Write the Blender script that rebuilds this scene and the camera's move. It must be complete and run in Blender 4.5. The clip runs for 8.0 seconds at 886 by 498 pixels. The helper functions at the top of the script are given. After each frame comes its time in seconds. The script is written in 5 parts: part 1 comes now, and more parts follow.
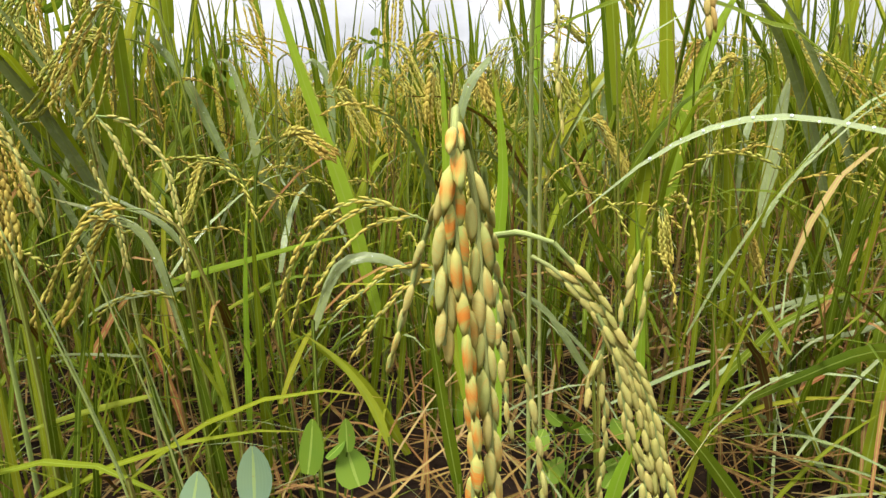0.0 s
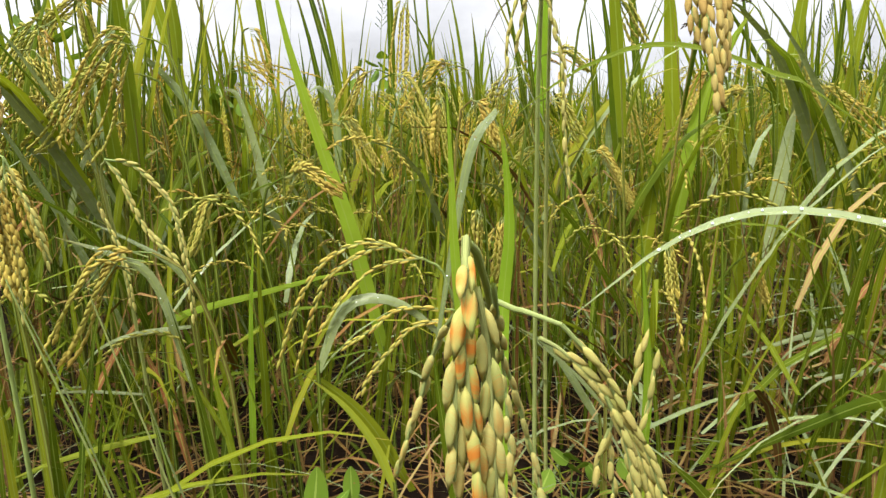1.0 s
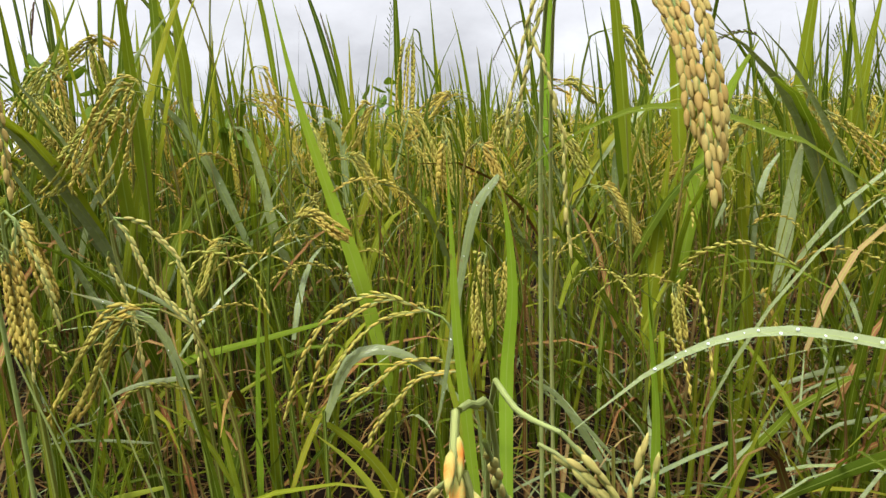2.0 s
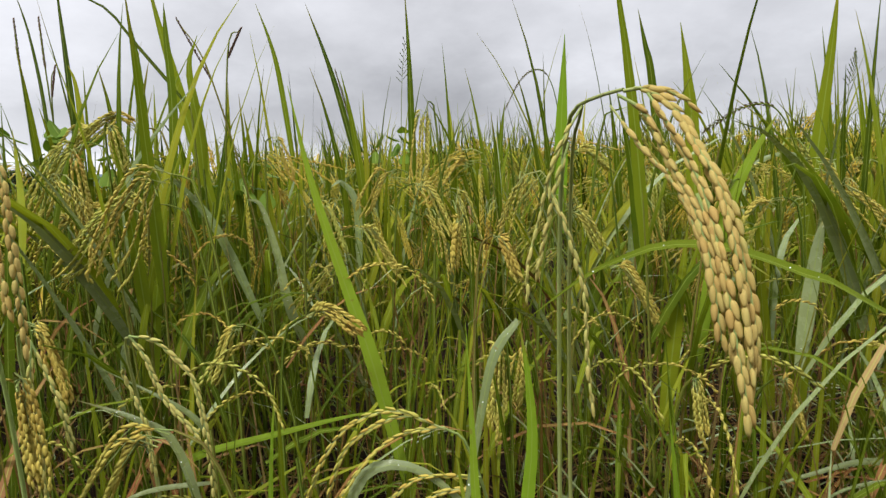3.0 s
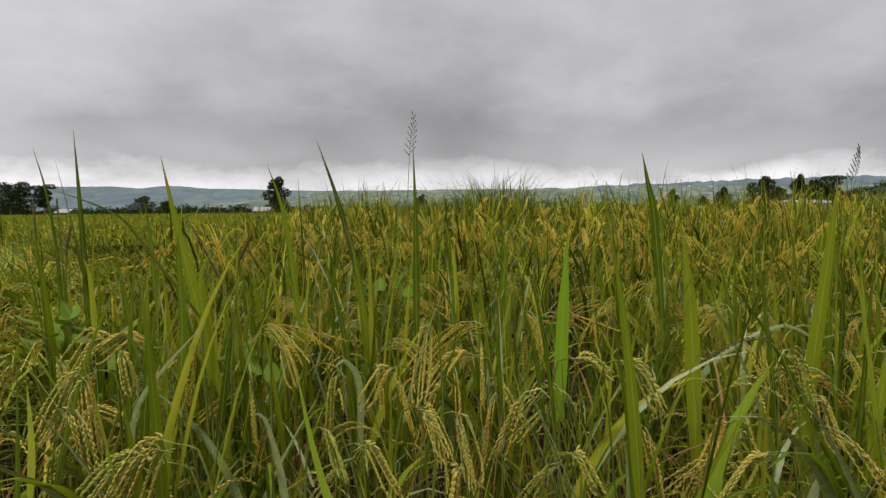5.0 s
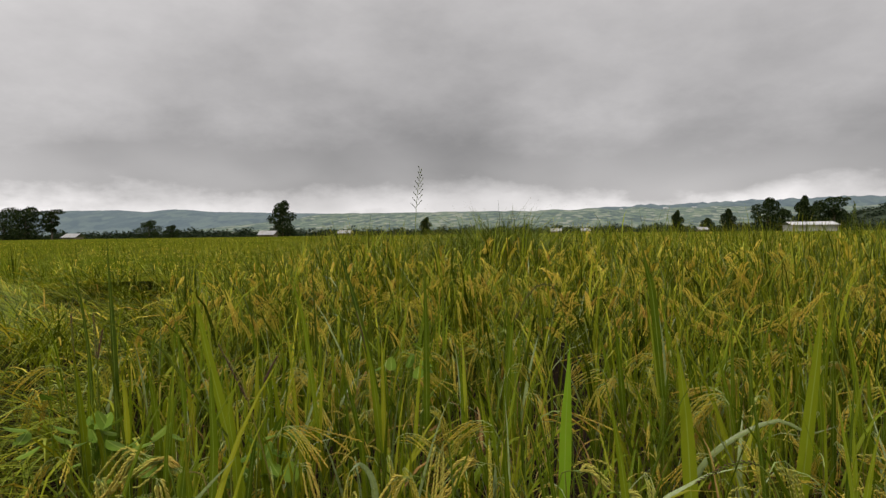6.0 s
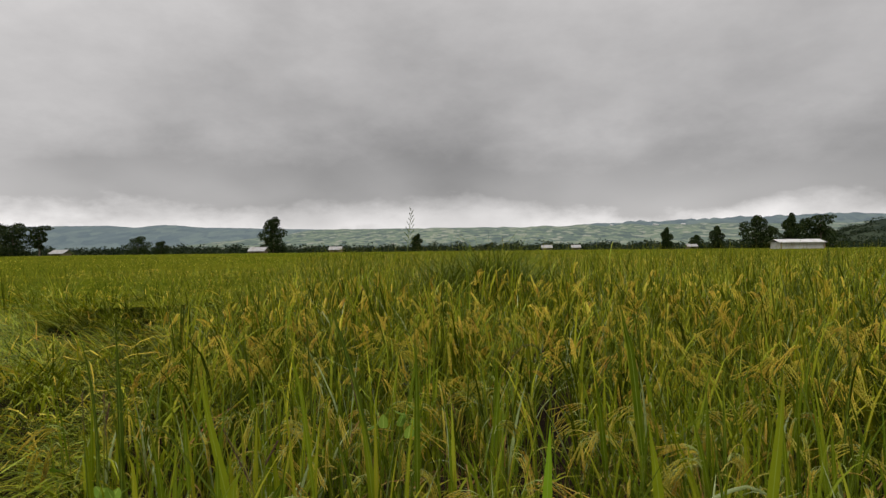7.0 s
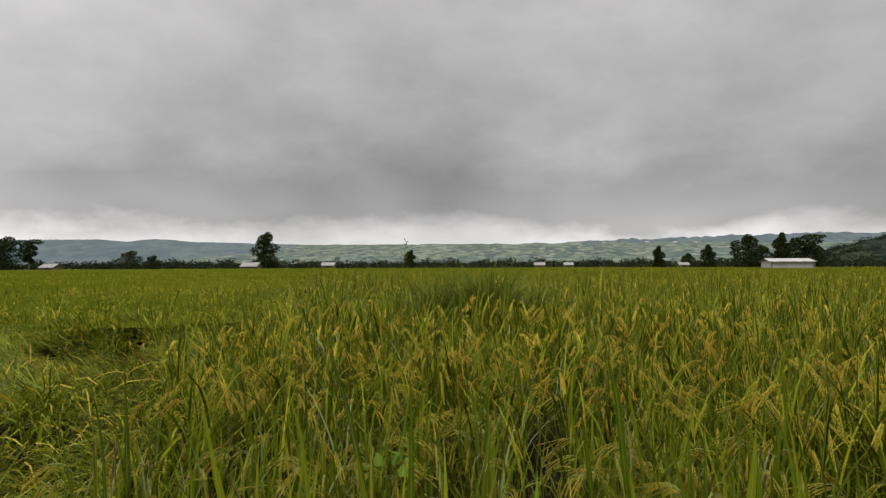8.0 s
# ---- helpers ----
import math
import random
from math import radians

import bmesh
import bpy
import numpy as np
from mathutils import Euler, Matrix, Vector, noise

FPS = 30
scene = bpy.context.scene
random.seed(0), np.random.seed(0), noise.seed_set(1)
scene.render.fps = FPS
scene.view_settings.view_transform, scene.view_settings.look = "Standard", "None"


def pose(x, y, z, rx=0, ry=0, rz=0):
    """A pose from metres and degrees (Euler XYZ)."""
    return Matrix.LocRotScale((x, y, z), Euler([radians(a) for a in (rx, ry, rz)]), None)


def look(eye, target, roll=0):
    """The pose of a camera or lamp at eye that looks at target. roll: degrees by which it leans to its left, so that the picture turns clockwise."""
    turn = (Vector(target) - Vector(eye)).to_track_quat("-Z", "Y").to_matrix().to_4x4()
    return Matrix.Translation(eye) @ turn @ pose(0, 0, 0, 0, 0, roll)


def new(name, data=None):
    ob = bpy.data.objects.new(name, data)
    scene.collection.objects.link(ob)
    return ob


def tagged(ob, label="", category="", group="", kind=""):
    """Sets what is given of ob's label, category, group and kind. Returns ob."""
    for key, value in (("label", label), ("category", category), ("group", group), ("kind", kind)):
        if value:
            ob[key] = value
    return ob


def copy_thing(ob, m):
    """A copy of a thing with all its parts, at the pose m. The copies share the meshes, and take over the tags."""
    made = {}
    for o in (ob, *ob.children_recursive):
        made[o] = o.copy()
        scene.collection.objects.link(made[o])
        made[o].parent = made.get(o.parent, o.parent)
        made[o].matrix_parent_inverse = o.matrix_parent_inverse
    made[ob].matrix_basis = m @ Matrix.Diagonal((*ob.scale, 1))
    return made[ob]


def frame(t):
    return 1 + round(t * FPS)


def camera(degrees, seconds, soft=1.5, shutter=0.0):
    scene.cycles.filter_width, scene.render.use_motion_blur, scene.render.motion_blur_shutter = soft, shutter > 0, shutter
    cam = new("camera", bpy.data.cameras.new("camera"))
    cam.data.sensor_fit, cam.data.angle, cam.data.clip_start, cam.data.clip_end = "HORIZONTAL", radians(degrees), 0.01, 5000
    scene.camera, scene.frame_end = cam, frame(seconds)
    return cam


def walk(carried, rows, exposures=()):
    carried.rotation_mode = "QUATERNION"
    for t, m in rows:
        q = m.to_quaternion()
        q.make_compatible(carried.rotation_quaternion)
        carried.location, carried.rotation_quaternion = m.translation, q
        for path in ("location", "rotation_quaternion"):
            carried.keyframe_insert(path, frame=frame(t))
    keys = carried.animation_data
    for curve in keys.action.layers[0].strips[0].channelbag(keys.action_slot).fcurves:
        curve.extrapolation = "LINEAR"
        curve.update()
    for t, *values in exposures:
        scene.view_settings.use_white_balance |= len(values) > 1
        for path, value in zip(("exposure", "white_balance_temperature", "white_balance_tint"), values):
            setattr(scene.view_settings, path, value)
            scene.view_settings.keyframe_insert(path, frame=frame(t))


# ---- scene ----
cam = camera(74, 8.0, soft=1.4)
PATH = [
    (0, (0.144, 0.238, 0.44), (0.065, 2.206, 0.096), -1.3),
    (0.5, (0.143, 0.244, 0.452), (0.053, 2.216, 0.13), -1.3),
    (1, (0.143, 0.243, 0.468), (0.05, 2.218, 0.166), -1.2),
    (1.2, (0.144, 0.244, 0.474), (0.047, 2.221, 0.183), -1.2),
    (2.3, (0.151, 0.251, 0.533), (0.01, 2.23, 0.284), -2.1),
    (2.5, (0.152, 0.256, 0.554), (0.002, 2.237, 0.321), -2.2),
    (3, (0.146, 0.265, 0.598), (-0.018, 2.248, 0.397), -1.9),
    (3.5, (0.143, 0.28, 0.674), (-0.036, 2.263, 0.483), -1.7),
    (4, (0.14, 0.298, 0.749), (-0.026, 2.287, 0.612), -1.1),
    (4.5, (0.15, 0.295, 0.838), (-0.016, 2.284, 0.704), -0.9),
    (5, (0.155, 0.274, 0.943), (-0.022, 2.262, 0.812), -0.4),
    (5.2, (0.159, 0.262, 0.983), (-0.03, 2.25, 0.866), -0.6),
    (6.3, (0.151, 0.169, 1.206), (-0.039, 2.16, 1.169), -0.7),
    (6.5, (0.158, 0.152, 1.243), (-0.023, 2.143, 1.218), -0.8),
    (7, (0.167, 0.097, 1.313), (0.006, 2.09, 1.311), -0.6),
    (7.5, (0.174, 0.039, 1.375), (0.03, 2.034, 1.396), -0.4),
    (8, (0.171, 0.0, 1.416), (0.034, 1.995, 1.469), -0.2),
]
walk(cam, [(t, look(eye, aim, roll)) for t, eye, aim, roll in PATH],
     exposures=[(0.0, 1.41, 6300, 12), (1.2, 1.36, 6250, 12), (2.5, 0.96, 6150, 13), (3.5, 0.66, 6200, 13), (4.5, 0.36, 6350, 14), (6.5, 0.1, 6600, 13), (8.0, 0.06, 6550, 12)])

# ---- sky and sun ----
world = bpy.data.worlds.new("overcast_sky")
scene.world = world
world.use_nodes = True


class Nodes:
    """A short way to write node trees."""

    def __init__(self, tree):
        self.tree = tree
        tree.nodes.clear()

    def add(self, kind, **inputs):
        node = self.tree.nodes.new(kind)
        for key, value in inputs.items():
            self.feed(node, key, value)
        return node

    def feed(self, node, key, value):
        slot = node.inputs[int(key[1:])] if key[0] == "i" and key[1:].isdigit() else node.inputs[key.replace("_", " ")]
        if isinstance(value, bpy.types.NodeSocket):
            self.tree.links.new(value, slot)
        else:
            slot.default_value = value

    def math(self, op, a, b=0.0, clamp=False):
        node = self.add("ShaderNodeMath")
        node.operation, node.use_clamp = op, clamp
        self.feed(node, "i0", a), self.feed(node, "i1", b)
        return node.outputs[0]

    def mix(self, fac, a, b, blend="MIX"):
        node = self.add("ShaderNodeMix")
        node.data_type, node.blend_type = "RGBA", blend
        self.feed(node, "i0", fac), self.feed(node, "i6", a), self.feed(node, "i7", b)
        return node.outputs[2]

    def named(self, name):
        node = self.add("ShaderNodeAttribute")
        node.attribute_name = name
        return node.outputs["Vector"]

    def ramp(self, fac, stops):
        node = self.add("ShaderNodeValToRGB", i0=fac)
        line = node.color_ramp
        while len(line.elements) < len(stops):
            line.elements.new(0.5)
        for element, (place, colour) in zip(line.elements, stops):
            element.position = place
            element.color = (*colour, 1) if isinstance(colour, tuple) else (colour, colour, colour, 1)
        return node.outputs[0]

    def noise(self, vector, scale, detail=4.0, rough=0.55):
        return self.add("ShaderNodeTexNoise", Vector=vector, Scale=scale, Detail=detail, Roughness=rough).outputs[0]

    def remap(self, value, a, b, c, d):
        return self.add("ShaderNodeMapRange", i0=value, i1=a, i2=b, i3=c, i4=d).outputs[0]


SUN_ELEVATION, SUN_ROTATION = radians(53), radians(212)
n = Nodes(world.node_tree)
way = n.add("ShaderNodeTexCoord").outputs["Generated"]
split = n.add("ShaderNodeSeparateXYZ", Vector=way)
up = n.math("MAXIMUM", split.outputs[2], 0.0)
deep = n.math("ADD", up, 0.38)
plane = n.add("ShaderNodeCombineXYZ", X=n.math("DIVIDE", split.outputs[0], deep), Y=n.math("DIVIDE", split.outputs[1], deep), Z=0.7)
shifted = n.add("ShaderNodeMapping", Vector=plane.outputs[0], Location=(3.1, 7.6, 0.0), Scale=(1.3, 1.0, 1.0)).outputs[0]
broad = n.noise(shifted, 0.8, 3.0, 0.45)
fine = n.noise(shifted, 3.2, 5.0, 0.5)
swell = n.add("ShaderNodeMapping", Vector=way, Location=(0.6, 0.2, 0.1), Scale=(1.0, 1.0, 2.0)).outputs[0]
puffs = n.noise(swell, 6.5, 6.0, 0.6)
bend = n.math("ADD", up, n.math("ADD", n.math("MULTIPLY", n.math("SUBTRACT", broad, 0.5), 0.06), n.math("MULTIPLY", n.math("SUBTRACT", puffs, 0.5), 0.115)))
layer = n.ramp(bend, [(0.0, 0.80), (0.022, 1.0), (0.044, 0.80), (0.075, 0.42), (0.13, 0.36), (0.21, 0.44), (0.42, 0.48), (0.62, 0.9), (1.0, 1.0)])
billow = n.math("ADD", n.remap(broad, 0.3, 0.7, 0.67, 1.31), n.math("ADD", n.remap(fine, 0.3, 0.7, -0.03, 0.03), n.remap(puffs, 0.3, 0.7, -0.09, 0.09)))
thick = n.math("MULTIPLY", billow, n.remap(split.outputs[0], -0.6, 0.6, 1.06, 0.88))
grey = n.mix(1.0, layer, thick, "MULTIPLY")
tinted = n.mix(1.0, grey, (1.0, 0.995, 0.985, 1), "MULTIPLY")
# an overcast sky grows brighter towards the zenith
lift = n.remap(up, 0.45, 1.0, 1.0, 1.5)
cloud = n.add("ShaderNodeBackground", Color=tinted, Strength=lift)
clear = n.add("ShaderNodeTexSky")
clear.sky_type, clear.sun_disc, clear.sun_elevation, clear.sun_rotation = "NISHITA", False, SUN_ELEVATION, SUN_ROTATION
above = n.add("ShaderNodeBackground", Color=clear.outputs[0], Strength=0.05)
both = n.add("ShaderNodeMixShader", i0=0.94, i1=above.outputs[0], i2=cloud.outputs[0])
n.add("ShaderNodeOutputWorld", Surface=both.outputs[0])

sun = new("sun", bpy.data.lights.new("sun", "SUN"))
sun.data.energy, sun.data.angle, sun.data.color = 1.8, radians(16), (1.0, 0.96, 0.9)
sun.matrix_basis = look((-9, -14.5, 22.6), (0, 0, 0))

# ---- materials ----


def material(name, build, translucent=0.0, gloss=0.06):
    mat = bpy.data.materials.new(name)
    mat.use_nodes = True
    n = Nodes(mat.node_tree)
    colour, rough, bump, distance = build(n)
    inputs = {"Base_Color": colour, "Roughness": rough, "Specular_IOR_Level": gloss}
    shader = n.add("ShaderNodeBsdfPrincipled", **inputs)
    if bump is not None:
        made = n.add("ShaderNodeBump", Height=bump, Strength=0.5, Distance=distance)
        n.feed(shader, "Normal", made.outputs[0])
    out = shader.outputs[0]
    if translucent:
        glow = n.add("ShaderNodeBsdfTranslucent", Color=n.mix(1.0, colour, (1.0, 1.0, 0.55, 1), "MULTIPLY"))
        out = n.add("ShaderNodeMixShader", i0=translucent, i1=out, i2=glow.outputs[0]).outputs[0]
    n.add("ShaderNodeOutputMaterial", Surface=out)
    return mat


def chance(n):
    """One random number for each object and each island of its mesh."""
    a = n.add("ShaderNodeObjectInfo").outputs["Random"]
    b = n.add("ShaderNodeNewGeometry").outputs["Random Per Island"]
    return n.math("FRACT", n.math("ADD", a, b))


def blade_coords(n):
    split = n.add("ShaderNodeSeparateXYZ", Vector=n.named("blade"))
    return split.outputs[0], split.outputs[1]


def leaf_look(stops, rough=0.42, tip=(0.34, 0.25, 0.04), wet=0.0, veins=0.06):
    def build(n):
        across, along = blade_coords(n)
        spot = n.add("ShaderNodeTexCoord").outputs["Object"]
        own = chance(n)
        base = n.ramp(own, stops)
        blotch = n.noise(spot, 22.0, 3.0)
        base = n.mix(n.remap(blotch, 0.35, 0.75, 0.0, 0.25), base, (0.20, 0.21, 0.012, 1))
        vein = n.math("SINE", n.math("ADD", n.math("MULTIPLY", across, 70.0), n.math("MULTIPLY", blotch, 3.0)))
        base = n.mix(n.remap(vein, -1.0, 1.0, 0.0, veins), base, (0.22, 0.32, 0.03, 1))
        rib = n.math("LESS_THAN", n.math("ABSOLUTE", n.math("SUBTRACT", across, 0.5)), 0.045)
        base = n.mix(n.math("MULTIPLY", rib, 0.45), base, (0.30, 0.38, 0.08, 1))
        dry = n.math("MULTIPLY", n.remap(along, 0.78, 1.0, 0.0, 1.0), n.remap(n.math("FRACT", n.math("MULTIPLY", own, 7.3)), 0.5, 1.0, 0.0, 0.8))
        base = n.mix(dry, base, (*tip, 1))
        rust = n.math("GREATER_THAN", n.noise(spot, 160.0, 2.0), 0.72)
        base = n.mix(n.math("MULTIPLY", rust, 0.5), base, (0.22, 0.13, 0.04, 1))
        gloss = n.remap(n.noise(spot, 60.0, 2.0), 0.3, 0.7, rough - 0.08 - wet, rough + 0.14 - wet)
        return base, gloss, vein, 0.0002 if veins > 0.03 else 0.00003
    return build


def husk_look(stops, spot_colour, amount, low=0.5, stain=None, much=0.0):
    def build(n):
        place = n.add("ShaderNodeTexCoord").outputs["Object"]
        each = n.add("ShaderNodeNewGeometry").outputs["Random Per Island"]
        plant = n.math("MULTIPLY", n.add("ShaderNodeObjectInfo").outputs["Random"], 40.0)
        patchy = n.noise(n.add("ShaderNodeVectorMath", i0=place, i1=n.add("ShaderNodeCombineXYZ", X=plant, Y=plant, Z=0.0).outputs[0]).outputs[0], 5.0, 1.0)
        own = n.math("ADD", n.remap(patchy, 0.32, 0.68, 0.0, 0.75), n.math("MULTIPLY", each, 0.25))
        move = n.add("ShaderNodeCombineXYZ", X=own, Y=n.math("MULTIPLY", own, 3.7), Z=own).outputs[0]
        shift = n.add("ShaderNodeVectorMath", i0=place, i1=move)
        spot = shift.outputs[0]
        base = n.ramp(own, stops)
        patch = n.noise(spot, 130.0, 1.0)
        base = n.mix(n.remap(patch, low, low + 0.15, 0.0, amount), base, (*spot_colour, 1))
        if stain:
            across, along = blade_coords(n)
            middle = n.remap(n.math("ABSOLUTE", n.math("SUBTRACT", along, 0.55)), 0.02, 0.36, 1.0, 0.0)
            edge = n.remap(n.math("ADD", middle, n.math("MULTIPLY", n.math("SUBTRACT", patch, 0.5), 1.2)), 0.2, 1.0, 0.0, 1.0)
            lot = n.math("FRACT", n.math("MULTIPLY", n.math("ADD", own, n.add("ShaderNodeObjectInfo").outputs["Random"]), 9.7))
            facing = n.remap(n.math("ABSOLUTE", n.math("SUBTRACT", across, lot)), 0.25, 0.6, 1.0, 0.45)
            some = n.remap(lot, 0.55 - much, 1.0 - much, 0.0, 0.6 + 0.6 * much)
            base = n.mix(n.math("MULTIPLY", n.math("MULTIPLY", edge, facing), some), base, (*stain, 1))
        ridge = n.noise(spot, 900.0, 2.0)
        base = n.mix(n.remap(ridge, 0.3, 0.7, 0.0, 0.18), base, (0.30, 0.24, 0.05, 1))
        return base, 0.55, ridge, 0.0003
    return build


GREENS = [(0.0, (0.040, 0.070, 0.004)), (0.25, (0.080, 0.126, 0.006)), (0.55, (0.152, 0.205, 0.010)), (0.82, (0.225, 0.262, 0.012)), (1.0, (0.31, 0.305, 0.020))]
GOLDS = [(0.0, (0.36, 0.40, 0.075)), (0.35, (0.50, 0.46, 0.09)), (0.65, (0.58, 0.46, 0.09)), (0.88, (0.47, 0.31, 0.06)), (1.0, (0.28, 0.155, 0.04))]
RIPE = [(0.0, (0.38, 0.39, 0.04)), (0.3, (0.53, 0.46, 0.055)), (0.6, (0.60, 0.45, 0.05)), (0.85, (0.50, 0.31, 0.04)), (1.0, (0.30, 0.155, 0.03))]
MAT = {}
MAT["leaf"] = material("rice_leaf", leaf_look(GREENS, 0.46), 0.4, 0.05)
# shade of the gaps put into leaf colour: random blades run to near black
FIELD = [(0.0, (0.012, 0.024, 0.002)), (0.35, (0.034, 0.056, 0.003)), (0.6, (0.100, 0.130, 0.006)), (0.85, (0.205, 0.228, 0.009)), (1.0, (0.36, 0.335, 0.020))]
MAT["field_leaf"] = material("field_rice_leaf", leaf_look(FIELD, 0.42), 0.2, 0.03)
MAT["wet_leaf"] = material("wet_light_leaf", leaf_look([(0.0, (0.20, 0.27, 0.012)), (1.0, (0.36, 0.40, 0.035))], 0.36), 0.3, 0.15)
MAT["pale_leaf"] = material("pale_wet_leaf", leaf_look([(0.0, (0.17, 0.22, 0.09)), (1.0, (0.28, 0.33, 0.15))], 0.34, wet=0.1), 0.1, 0.4)
MAT["bright_leaf"] = material("bright_leaf", leaf_look([(0.0, (0.19, 0.34, 0.02)), (1.0, (0.26, 0.38, 0.03))], 0.45), 0.45)
MAT["dark_leaf"] = material("dark_weed_leaf", leaf_look([(0.0, (0.022, 0.045, 0.005)), (0.6, (0.045, 0.075, 0.008)), (1.0, (0.09, 0.095, 0.018))], 0.5), 0.3)
MAT["culm"] = material("rice_culm", leaf_look([(0.0, (0.055, 0.095, 0.008)), (0.5, (0.11, 0.14, 0.016)), (0.8, (0.155, 0.145, 0.03)), (1.0, (0.17, 0.105, 0.035))], 0.5))
MAT["rachis"] = material("rachis", leaf_look([(0.0, (0.30, 0.40, 0.13)), (1.0, (0.42, 0.44, 0.16))], 0.5), 0.2)
MAT["husk"] = material("ripening_husk", husk_look(GOLDS, (0.52, 0.41, 0.08), 0.25), 0.25, 0.1)
MAT["husk_ripe"] = material("ripe_husk", husk_look(RIPE, (0.52, 0.38, 0.05), 0.25), 0.25, 0.1)
MAT["husk_green"] = material("milky_green_husk", husk_look([(0.0, (0.44, 0.47, 0.12)), (0.5, (0.56, 0.53, 0.16)), (1.0, (0.60, 0.50, 0.16))], (0.62, 0.46, 0.14), 0.5), 0.3)
MAT["husk_orange"] = material("orange_stained_husk", husk_look([(0.0, (0.38, 0.46, 0.11)), (0.5, (0.52, 0.54, 0.15)), (0.85, (0.58, 0.53, 0.15)), (1.0, (0.60, 0.46, 0.12))], (0.64, 0.50, 0.14), 0.5, 0.5, (0.76, 0.27, 0.04), 0.8), 0.28)
MAT["husk_pale"] = material("pale_husk", husk_look([(0.0, (0.42, 0.47, 0.13)), (0.5, (0.55, 0.53, 0.17)), (1.0, (0.60, 0.50, 0.16))], (0.62, 0.42, 0.11), 0.5, 0.5, (0.72, 0.33, 0.07)), 0.28)
MAT["husk_brown"] = material("ripe_brown_husk", husk_look([(0.0, (0.46, 0.42, 0.12)), (0.3, (0.55, 0.45, 0.14)), (0.6, (0.57, 0.42, 0.13)), (1.0, (0.47, 0.30, 0.09))], (0.58, 0.39, 0.12), 0.5), 0.3)
MAT["dark_seed"] = material("dark_seed", husk_look([(0.0, (0.035, 0.022, 0.02)), (0.6, (0.08, 0.042, 0.035)), (1.0, (0.13, 0.08, 0.05))], (0.10, 0.05, 0.05), 0.4))
MAT["straw"] = material("dry_straw", leaf_look([(0.0, (0.10, 0.036, 0.016)), (0.35, (0.20, 0.095, 0.04)), (0.7, (0.18, 0.055, 0.024)), (1.0, (0.30, 0.20, 0.085))], 0.7))
MAT["broad"] = material("bluish_broad_leaf", leaf_look([(0.0, (0.13, 0.205, 0.125)), (1.0, (0.17, 0.25, 0.15))], 0.55, veins=0.02), 0.15)
MAT["fresh"] = material("fresh_weed_leaf", leaf_look([(0.0, (0.075, 0.145, 0.014)), (1.0, (0.125, 0.205, 0.022))], 0.5, veins=0.02), 0.25)


def soil(n):
    spot = n.add("ShaderNodeTexCoord").outputs["Object"]
    split = n.add("ShaderNodeSeparateXYZ", Vector=spot)
    away = n.math("SQRT", n.math("ADD", n.math("POWER", split.outputs[0], 2.0), n.math("POWER", split.outputs[1], 2.0)))
    clods = n.noise(spot, 35.0, 6.0)
    mud = n.ramp(clods, [(0.3, (0.008, 0.005, 0.003)), (0.6, (0.02, 0.012, 0.007)), (0.8, (0.045, 0.028, 0.016))])
    patch = n.add("ShaderNodeTexVoronoi", Vector=spot, Scale=0.012).outputs["Color"]
    own = n.add("ShaderNodeSeparateXYZ", Vector=patch).outputs[0]
    land = n.ramp(own, [(0.0, (0.10, 0.17, 0.03)), (0.5, (0.15, 0.22, 0.035)), (1.0, (0.20, 0.22, 0.06))])
    return n.mix(n.remap(away, 10.0, 30.0, 0.0, 1.0), mud, land), 0.9, clods, 0.02


def crop_far(n):
    spot = n.add("ShaderNodeTexCoord").outputs["Object"]
    big = n.noise(spot, 0.13, 4.0)
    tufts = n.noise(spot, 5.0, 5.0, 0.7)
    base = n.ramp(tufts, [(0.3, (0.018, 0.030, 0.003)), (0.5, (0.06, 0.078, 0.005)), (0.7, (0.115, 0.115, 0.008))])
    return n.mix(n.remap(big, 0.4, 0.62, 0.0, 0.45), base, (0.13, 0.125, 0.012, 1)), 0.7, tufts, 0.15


def hill_look(stops, patches):
    def build(n):
        spot = n.add("ShaderNodeTexCoord").outputs["Object"]
        flat = n.add("ShaderNodeMapping", Vector=spot, Scale=(1.0, 0.5, 2.5)).outputs[0]
        cell = n.add("ShaderNodeSeparateXYZ", Vector=n.add("ShaderNodeTexVoronoi", Vector=flat, Scale=patches).outputs["Color"]).outputs[0]
        woods = n.noise(flat, patches * 1.3, 6.0)
        tone = n.math("ADD", n.math("MULTIPLY", cell, 0.5), n.math("MULTIPLY", woods, 0.6))
        return n.ramp(tone, stops), 0.9, woods, 4.0
    return build


def sheet_metal(n):
    spot = n.add("ShaderNodeTexCoord").outputs["Object"]
    dirt = n.noise(spot, 0.8, 5.0)
    return n.ramp(dirt, [(0.3, (0.50, 0.51, 0.52)), (0.7, (0.36, 0.35, 0.33))]), 0.45, dirt, 0.01


def old_metal(n):
    spot = n.add("ShaderNodeTexCoord").outputs["Object"]
    dirt = n.noise(spot, 1.4, 5.0)
    return n.ramp(dirt, [(0.3, (0.34, 0.35, 0.36)), (0.7, (0.22, 0.20, 0.18))]), 0.5, dirt, 0.01


def plank(n):
    spot = n.add("ShaderNodeTexCoord").outputs["Object"]
    grain = n.noise(spot, 3.0, 5.0)
    return n.ramp(grain, [(0.3, (0.10, 0.075, 0.055)), (0.7, (0.26, 0.21, 0.16))]), 0.8, grain, 0.01


def bark(n):
    spot = n.add("ShaderNodeTexCoord").outputs["Object"]
    crack = n.noise(spot, 4.0, 6.0)
    return n.ramp(crack, [(0.3, (0.05, 0.04, 0.03)), (0.7, (0.16, 0.13, 0.10))]), 0.9, crack, 0.05


